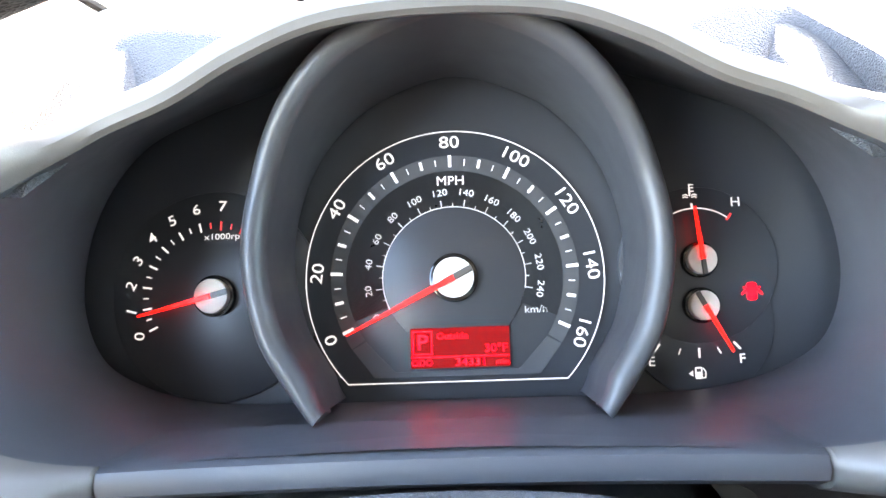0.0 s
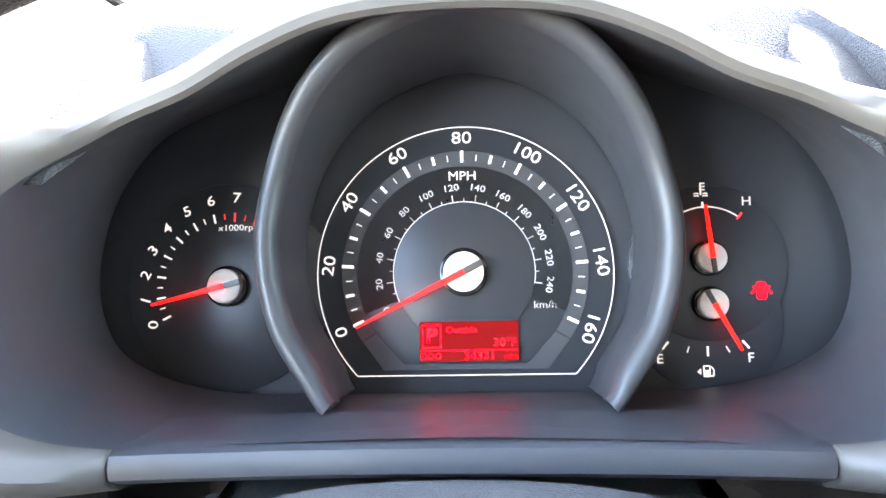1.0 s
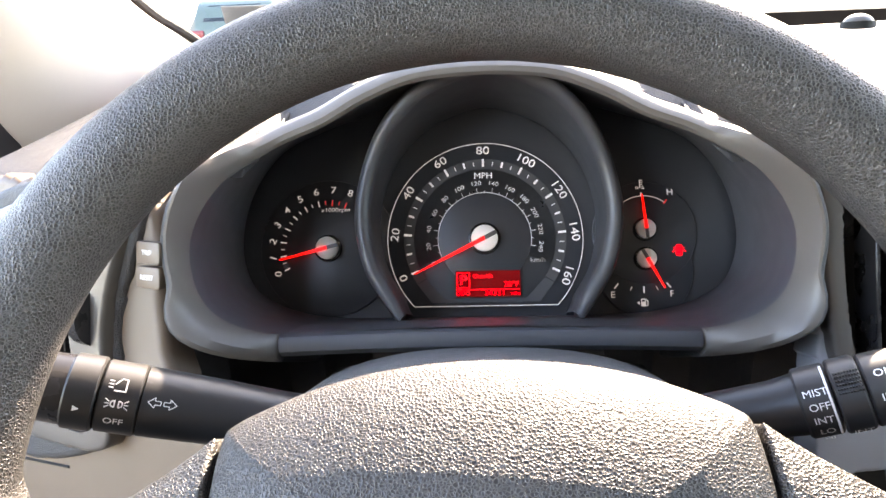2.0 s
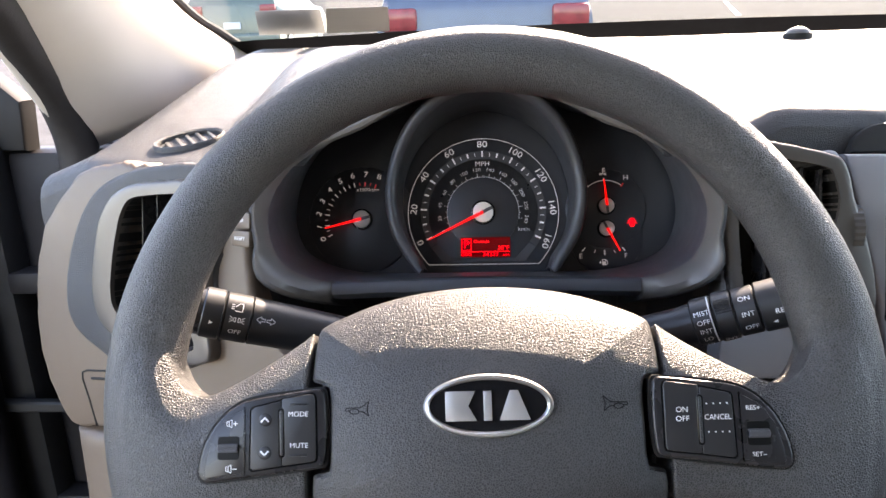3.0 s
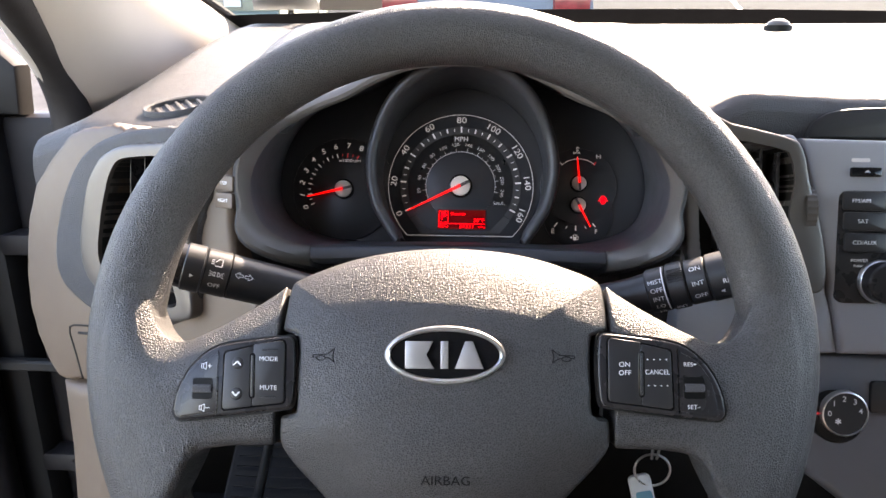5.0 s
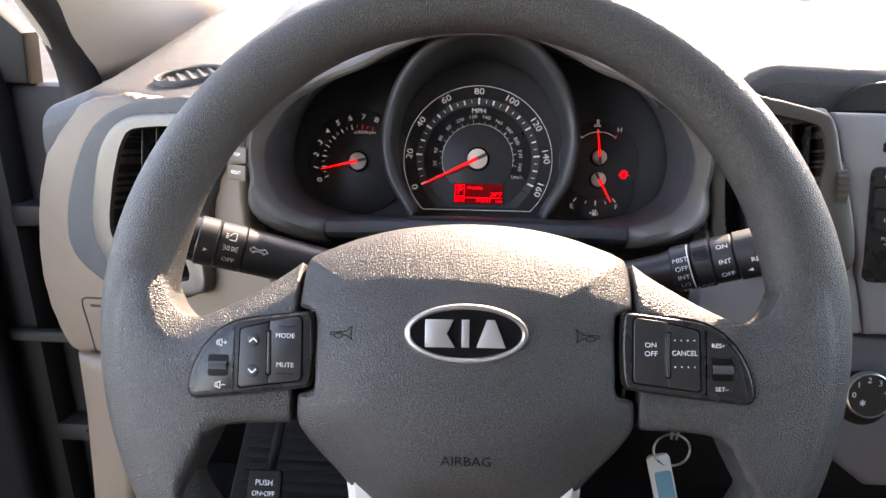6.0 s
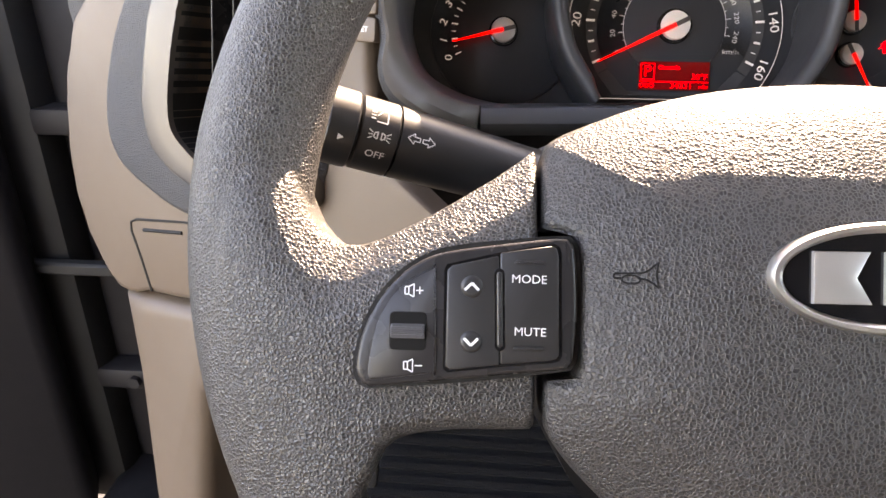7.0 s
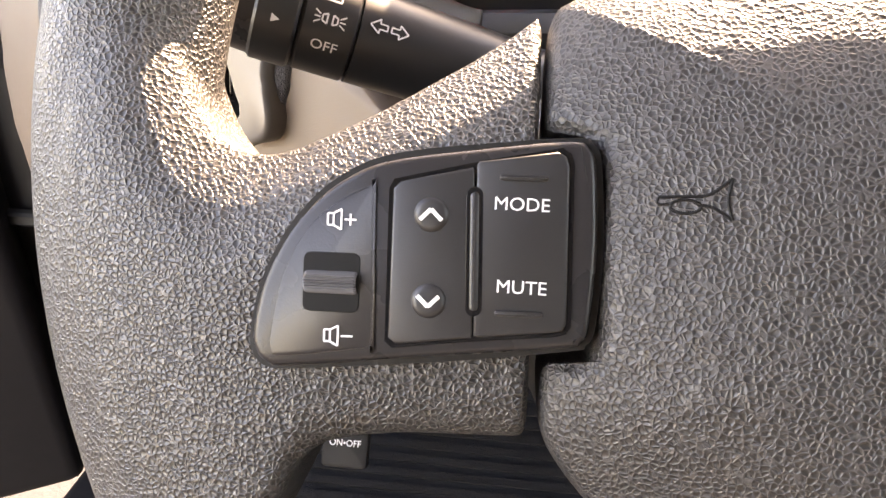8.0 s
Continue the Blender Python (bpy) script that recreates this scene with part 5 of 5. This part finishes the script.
    part("heater_key", prism(rrect(0.055, -0.115, 0.044, 0.024, 0.003), -0.009, -0.005, 0.001, 2), M_BUTTON, f)
    return f


build_right_face()


# ---- car shell round the driver ----
def build_pillar():
    # inner trim of the front pillar: from the dash up to the roof edge
    rows = []
    for f in [k / 24 for k in range(25)]:
        door = Vector((-0.492, 0.448, 1.095)).lerp(Vector((-0.43, -0.03, 1.535)), f)
        wind = Vector(spline([(-0.345, 0.735, 1.195), (-0.374, 0.655, 1.231), (-0.401, 0.562, 1.2766), (-0.415, 0.30, 1.42), (-0.40, 0.06, 1.56)], 25)[round(f * 24)])
        mid = door.lerp(wind, 0.40) + Vector((0.040, -0.040, 0.0))
        mid2 = door.lerp(wind, 0.72) + Vector((0.036, -0.018, 0.0))
        rows.append([door + Vector((-0.02, 0.02, 0)), door, door.lerp(mid, 0.5) + Vector((0.008, -0.012, 0)), mid, mid2, wind, wind + Vector((-0.02, 0.03, 0))])
    sm = [[tuple(p) for p in spline(r, 22)] for r in rows]
    ob = solid("pillar_trim", loft(sm, False), M_PILLAR, "beige plastic front pillar trim", "pillar trim", kind="structure")
    md = ob.modifiers.new("thickness", "SOLIDIFY")
    md.thickness, md.offset = 0.004, -1
    solid("windscreen_seal", tube([tuple(Vector(r[-2]) + Vector((0.004, 0.0, 0.003))) for r in rows], 0.006, 8), M_RUBBER, "black seal between pillar and windscreen", "seal", kind="structure")
    # rubber seal along the door opening
    path = [(-0.515, 0.455, 0.90), (-0.512, 0.452, 1.05), (-0.504, 0.430, 1.14), (-0.482, 0.33, 1.235), (-0.455, 0.16, 1.36), (-0.42, -0.08, 1.53), (-0.41, -0.5, 1.56)]
    solid("door_seal", tube([p + Vector((0.018, -0.004, 0)) for p in spline(path, 60)], 0.024, 16), M_RUBBER, "black rubber door seal along the pillar", "door seal", kind="structure")


build_pillar()


def build_windscreen():
    xs = [-0.46 + 1.54 * k / 30 for k in range(31)]
    low, top = [], []
    for x in xs:
        c = x - 0.31
        low.append(Vector((x, 0.725 - 0.02 * 0 + 0.09 * (1 - (c / 0.67) ** 2), 1.195 + 0.012 * (1 - (c / 0.67) ** 2))))
        top.append(Vector((0.31 + c * 0.96, 0.065 + 0.05 * (1 - (c / 0.67) ** 2), 1.56 + 0.02 * (1 - (c / 0.67) ** 2))))
    rows = [[a.lerp(b, f) for a, b in zip(low, top)] for f in [k / 10 for k in range(11)]]
    g = solid("windscreen", loft(rows, False), M_GLASS, "raked windscreen with a grey tint", "windscreen", kind="structure")
    g.visible_shadow = False
    g.data.flip_normals()                          # its face is towards the cabin
    band = []
    for f, off in ((-0.01, 0.004), (0.03, 0.004), (0.085, 0.004)):
        band.append([a.lerp(b, f) + Vector((0, -0.004, -0.002)) for a, b in zip(low, top)])
    solid("windscreen_border", loft(band, False), M_FRIT, "black printed lower border of the windscreen", "windscreen border", kind="structure")
    return low, top


WS_LOW, WS_TOP = build_windscreen()


def build_shell():
    # roof, far side, rear and floor close the cabin round the camera; mostly unseen
    roof = [[(x, y, 1.575 + 0.03 * (1 - ((x - 0.31) / 0.7) ** 2)) for x in (-0.42, -0.2, 0.0, 0.3, 0.6, 0.85, 1.04)] for y in (0.10, -0.3, -0.9, -1.6, -2.1)]
    ob = solid("ceiling", loft(roof, False), M_CLOTH, "light grey cloth roof lining", "roof lining", kind="structure")
    ob.modifiers.new("thickness", "SOLIDIFY").thickness = 0.03
    solid("floor", box(-0.5, 1.1, -2.1, 1.0, 0.42, 0.46), M_MAT, "black carpeted cabin floor", "floor", kind="structure")
    solid("bulkhead", box(-0.56, 1.05, 0.56, 0.68, 0.44, 1.16, 0.01), M_DARK, "black footwell bulkhead", "bulkhead", kind="structure")
    d = thing("passenger_door", Matrix(), "dark passenger door with a taupe inner panel", "car door")
    part("door_panel", box(1.0, 1.08, -0.75, 0.55, 0.46, 1.12, 0.02), M_LOWER, d)
    part("window_frame", tube([(1.03, 0.55, 1.12), (0.98, 0.05, 1.55), (0.97, -0.75, 1.56), (1.02, -0.75, 1.12)], 0.02, 8), M_RUBBER, d)
    solid("rear_wall", box(-0.5, 1.1, -2.15, -2.1, 0.46, 1.10, 0.01), M_SEAT, "dark lower rear of the cabin below its window", "rear wall", kind="structure")
    solid("side_wall_rear", box(1.03, 1.08, -2.1, -0.78, 0.46, 1.12, 0.01), M_SEAT, "dark trimmed rear side of the cabin below its window", "side wall", kind="structure")
    solid("side_wall_near", box(-0.52, -0.47, -2.1, -0.88, 0.46, 1.12, 0.01), M_SEAT, "dark trimmed rear side of the cabin below its window", "side wall", kind="structure")
    for x, y in ((1.03, -2.08), (1.02, -0.80), (-0.45, -2.08)):
        solid("rear_pillar", tube([(x, y, 1.08), (x, y, 1.3), (x + (0.04 if x < 0 else -0.04), y + (0.05 if y < -1 else 0.0), 1.58)], 0.06, 12), M_PILLAR, "beige roof pillar", "pillar", kind="structure")
    # panes out of view, added to limit the light on wheel and console
    for name, pts, glazing, label in (("window_1", [(1.045, 0.50, 1.12), (1.0, 0.06, 1.53), (0.99, -0.74, 1.55), (1.045, -0.74, 1.12)], M_SIDEGLASS, "unseen tinted passenger pane dimming light from the right"), ("window_2", [(1.055, -0.80, 1.12), (1.0, -0.80, 1.56), (1.0, -2.08, 1.56), (1.055, -2.08, 1.12)], M_DIMPANE, "unseen dark pane dimming light from a rear window"),
                                      ("window_3", [(-0.495, -0.90, 1.12), (-0.43, -0.90, 1.56), (-0.43, -2.08, 1.56), (-0.495, -2.08, 1.12)], M_DIMPANE, "unseen dark pane dimming light from a rear window"), ("window_4", [(-0.48, -2.12, 1.10), (1.04, -2.12, 1.10), (1.0, -2.05, 1.57), (-0.43, -2.05, 1.57)], M_DIMPANE, "unseen dark pane dimming light from the tailgate")):
        bm = bmesh.new()
        bm.faces.new([bm.verts.new(q) for q in pts])
        pane = solid(name, bm, glazing, label, "window", kind="structure", smooth=False)
        pane.modifiers.new("thickness", "SOLIDIFY").thickness = 0.004
    solid("middle_pillar", tube([(-0.45, -0.80, 0.46), (-0.46, -0.80, 1.1), (-0.40, -0.85, 1.57)], 0.05, 12), M_PILLAR, "beige middle pillar", "pillar", kind="structure")
    # seats stay out of view and reflect light forward
    s = thing("driver_seat", Matrix.Translation((0, -0.72, 0.46)), "unseen driver seat in grey cloth that bounces light", "car seat")
    part("cushion", box(-0.25, 0.25, -0.25, 0.27, 0.15, 0.30, 0.05, 3), M_SEAT, s)
    part("base", box(-0.22, 0.22, -0.22, 0.22, 0.0, 0.16, 0.01), M_DARK, s)
    part("backrest", box(-0.25, 0.25, -0.42, -0.27, 0.25, 0.85, 0.05, 3), M_SEAT, s)
    part("headrest", box(-0.13, 0.13, -0.46, -0.36, 0.88, 1.06, 0.04, 3), M_SEAT, s)
    copy_thing(s, Matrix.Translation((0.66, -0.72, 0.46)))


build_shell()


def build_jamb():
    """What shows beyond the dash's end with the driver's door standing open."""
    j = thing("door_jamb", Matrix(), "dark painted door jamb with hinge and seals", "door jamb")
    part("jamb_panel", box(-0.60, -0.44, 0.44, 0.50, 0.42, 1.10, 0.012, 2), M_PAINT, j, "dark painted jamb sheet")
    part("inner_panel", box(-0.46, -0.40, 0.34, 0.46, 0.42, 0.98, 0.012, 2), M_RUBBER, j, "black plastic kick panel")
    part("sill", box(-0.60, -0.42, -0.8, 0.46, 0.36, 0.47, 0.02, 3), M_PAINT, j, "painted door sill")
    part("seal", tube(spline([(-0.47, 0.425, 1.05), (-0.475, 0.425, 0.9), (-0.47, 0.42, 0.7), (-0.455, 0.40, 0.55), (-0.45, 0.2, 0.48)], 30), 0.012, 10), M_RUBBER, j, "rubber door seal")
    for z in (0.62, 0.94):
        h = part("hinge", box(-0.60, -0.50, 0.405, 0.44, z - 0.014, z + 0.014, 0.004, 2), M_PAINT, j, "door hinge leaf")
        part("hinge_pin", tube([(-0.60, 0.41, z - 0.035), (-0.60, 0.41, z + 0.035)], 0.008, 12), M_PAINT, h)
        part("bolt", tube([(-0.54, 0.405, z), (-0.54, 0.398, z)], 0.008, 6), M_PAINT, h)
    be = bmesh.new()
    rad, path = [], []
    for k in range(41):
        path.append((-0.455 - 0.0005 * k, 0.385, 0.885 - 0.0035 * k))
        rad.append(0.017 + (0.004 if k % 2 else 0))
    part("wiring_bellows", tube(path, rad, 14, be), M_RUBBER, j, "ribbed rubber wiring bellows", angle=20)
    part("check_strap", box(-0.62, -0.47, 0.38, 0.395, 0.775, 0.79, 0.003, 1), M_DARK, j, "black check strap")
    part("front_edge", box(-0.80, -0.58, 0.40, 0.47, 0.42, 1.13, 0.02, 2), M_DARK, j, "dark edge of the door opening")
    part("mirror_sail", prism([(-0.80, 1.10), (-0.55, 1.10), (-0.545, 1.16), (-0.63, 1.24), (-0.70, 1.25), (-0.80, 1.22)], 0, 0.03, 0.008, 2), M_DARK, j, "black mirror base", m=Matrix.Translation((0, 0.46, 0)) @ Matrix.Rotation(radians(90), 4, "X"))
    # the open door, swung forward about its hinges
    hinge = Matrix.Translation((-0.61, 0.42, 0)) @ Matrix.Rotation(radians(-150), 4, "Z")
    d = thing("driver_door", hinge, "dark driver door standing wide open", "car door")
    part("door_shell", box(0.02, 1.05, -0.02, 0.06, 0.44, 1.08, 0.02, 3), M_PAINT, d)
    part("door_card", box(0.06, 1.03, -0.07, -0.02, 0.48, 1.04, 0.025, 3), M_DARK, d, "black inner door card")
    part("window_frame", tube([(0.04, 0.02, 1.08), (0.32, 0.02, 1.36), (0.62, 0.02, 1.52), (1.0, 0.02, 1.54), (1.03, 0.02, 1.08)], 0.018, 10), M_RUBBER, d)
    part("mirror_base", box(0.08, 0.26, -0.03, 0.02, 1.08, 1.2, 0.02, 2), M_DARK, d)


build_jamb()


# ---- footwell ----
def build_pedals():
    m = Matrix.Translation((-0.216, 0.200, 0.708)) @ Matrix.Rotation(radians(55), 4, "X") @ Matrix.Scale(0.68, 4)
    p = thing("parking_brake_pedal", m, "black foot parking brake pedal with white words", "pedal")
    pad = part("pad", prism(rrect(0, 0, 0.052, 0.062, 0.006), 0, 0.012, 0.003, 2), M_DARK, p, "black rubber pad")
    lettering("mark", "PUSH", 0.0085, 0, 0.012, 0.0123, pad, M_WHITE, 0, 1.0, 0.012)
    lettering("mark", "ON•OFF", 0.0075, 0, -0.004, 0.0123, pad, M_WHITE, 0, 0.95, 0.012)
    part("arm", tube([(0, 0, -0.002), (0, 0.06, -0.03), (0.005, 0.16, -0.05), (0.01, 0.30, -0.05)], 0.008, 10), M_DARK, p, "black pedal arm")
    # ribbed mat on the footrest slope
    mm = Matrix.Translation((-0.10, 0.30, 0.62)) @ Matrix.Rotation(radians(35), 4, "X")
    f = thing("floor_mat", mm, "ribbed black floor mat", "floor mat")
    part("sheet", box(-0.20, 0.20, -0.30, 0.30, -0.01, 0.0, 0.003, 1), M_MAT, f)
    rib = finish(box(-0.19, 0.19, 0.0, 0.007, 0.0, 0.004), M_MAT, "rib", False)
    for k in range(44):
        ob = new("rib", rib)
        ob.parent = f
        ob.matrix_local = Matrix.Translation((0, -0.29 + 0.0133 * k, 0))
    # bright metal strip in place of the light on the dash panel's lower edge
    b = thing("lit_panel_edge", Matrix(), "bright strip for the lit lower edge of the dash panel", "bracket")
    part("plate", box(-0.26, -0.13, 0.10, 0.125, 0.868, 0.874, 0.002, 1), M_METAL, b)


build_pedals()


# ---- outside, beyond the windscreen ----
M_BLUE = mat("blue_car_paint", (0.07, 0.10, 0.16), 0.35, coat=0.5)
M_TAIL = mat("red_lamp_lens", (0.30, 0.04, 0.045), 0.15, vary=0.5, vscale=14)
M_CARGLASS = mat("dark_car_glass", (0.03, 0.035, 0.04), 0.06)


def parked_car(x, y, paint, label, turn=0):
    c = thing("parked_car", SLOPE @ Matrix.Translation((x, y, 0)) @ Matrix.Rotation(radians(turn), 4, "Z"), label, "car", "parked cars ahead")
    prof = [(0.0, 0.35), (-0.02, 0.55), (0.02, 1.00), (0.08, 1.20), (0.35, 1.58), (0.9, 1.68), (2.2, 1.64), (2.9, 1.08), (3.9, 0.95), (4.2, 0.7), (4.2, 0.35)]
    prof = [tuple(p) for p in spline(prof, 50)]
    rows = []
    for u, k in ((-0.88, 0.93), (-0.86, 0.985), (-0.80, 1.0), (0.80, 1.0), (0.86, 0.985), (0.88, 0.93)):
        rows.append([(u * (1 - 0.16 * smooth_step(1.0, 1.5, z)), yy * 1.0, 0.35 + (z - 0.35) * k) for yy, z in prof])
    part("body", loft(rows, True, True), paint, c)
    part("rear_window", prism([(-0.58, -0.17), (0.58, -0.17), (0.50, 0.17), (-0.50, 0.17)], 0, 0.012, 0.004), M_CARGLASS, c, m=Matrix.Translation((0, 0.205, 1.39)) @ Matrix.Rotation(radians(56), 4, "X"))
    for s in (-1, 1):
        part("tail_lamp", box(s * 0.70 - 0.15, s * 0.70 + 0.15, -0.035, 0.10, 0.92, 1.10, 0.03, 2), M_TAIL, c, "red tail lamp")
    part("bumper", box(-0.86, 0.86, -0.09, 0.08, 0.38, 0.60, 0.05, 3), paint, c)
    part("number_plate", box(-0.16, 0.16, -0.05, -0.02, 0.68, 0.80, 0.004, 1), M_WHITE, c)
    for s in (-1, 1):
        for yy in (0.75, 3.4):
            w = part("wheel", tube([(s * 0.70, yy, 0.33), (s * 0.88, yy, 0.33)], 0.33, 28), M_RUBBER, c)
            part("rim", tube([(s * 0.87, yy, 0.33), (s * 0.89, yy, 0.33)], 0.20, 20), M_SILVER, w)
    return c


parked_car(0.05, 5.6, M_BLUE, "blue parked car with red tail lamps")
parked_car(-4.6, 13.0, mat("green_car_paint", (0.11, 0.14, 0.12), 0.35, coat=0.5), "green parked car ahead")


def build_papers():
    """Paper sheets on the windscreen."""
    for x0, x1 in ((-0.328, -0.232), (-0.227, -0.135)):
        p = thing("windscreen_paper", Matrix(), "translucent grey paper notice on the windscreen", "paper notice", "windscreen papers")
        a = Vector((x0, 0.690, 1.2325))
        up = Vector((0, -0.66, 0.365)).normalized()
        q = [a, Vector((x1, 0.712, 1.2335)), Vector((x1 + 0.006, 0.712, 1.2335)) + up * 0.064, a + Vector((0.014, 0, 0)) + up * 0.064]
        bm = bmesh.new()
        vs = [bm.verts.new(v + Vector((0, -0.004, 0))) for v in q]
        bm.faces.new(vs)
        ob = part("sheet", bm, mat("grey_paper", (0.42, 0.39, 0.35), 0.8), p, smooth=False)
        ob.modifiers.new("thickness", "SOLIDIFY").thickness = 0.0006


build_papers()


def build_sensor():
    s = thing("light_sensor", Matrix.Translation((0.385, 0.520, 1.2085)), "small grey domed light sensor on the dash", "sensor")
    bm = bmesh.new()
    bmesh.ops.create_uvsphere(bm, u_segments=24, v_segments=12, radius=1, matrix=Matrix.Diagonal((0.014, 0.014, 0.009, 1)))
    part("dome", bm, M_SURROUND, s)
    part("base", tube([(0, 0, -0.006), (0, 0, 0.001)], 0.0165, 24), M_DARK, s)


build_sensor()
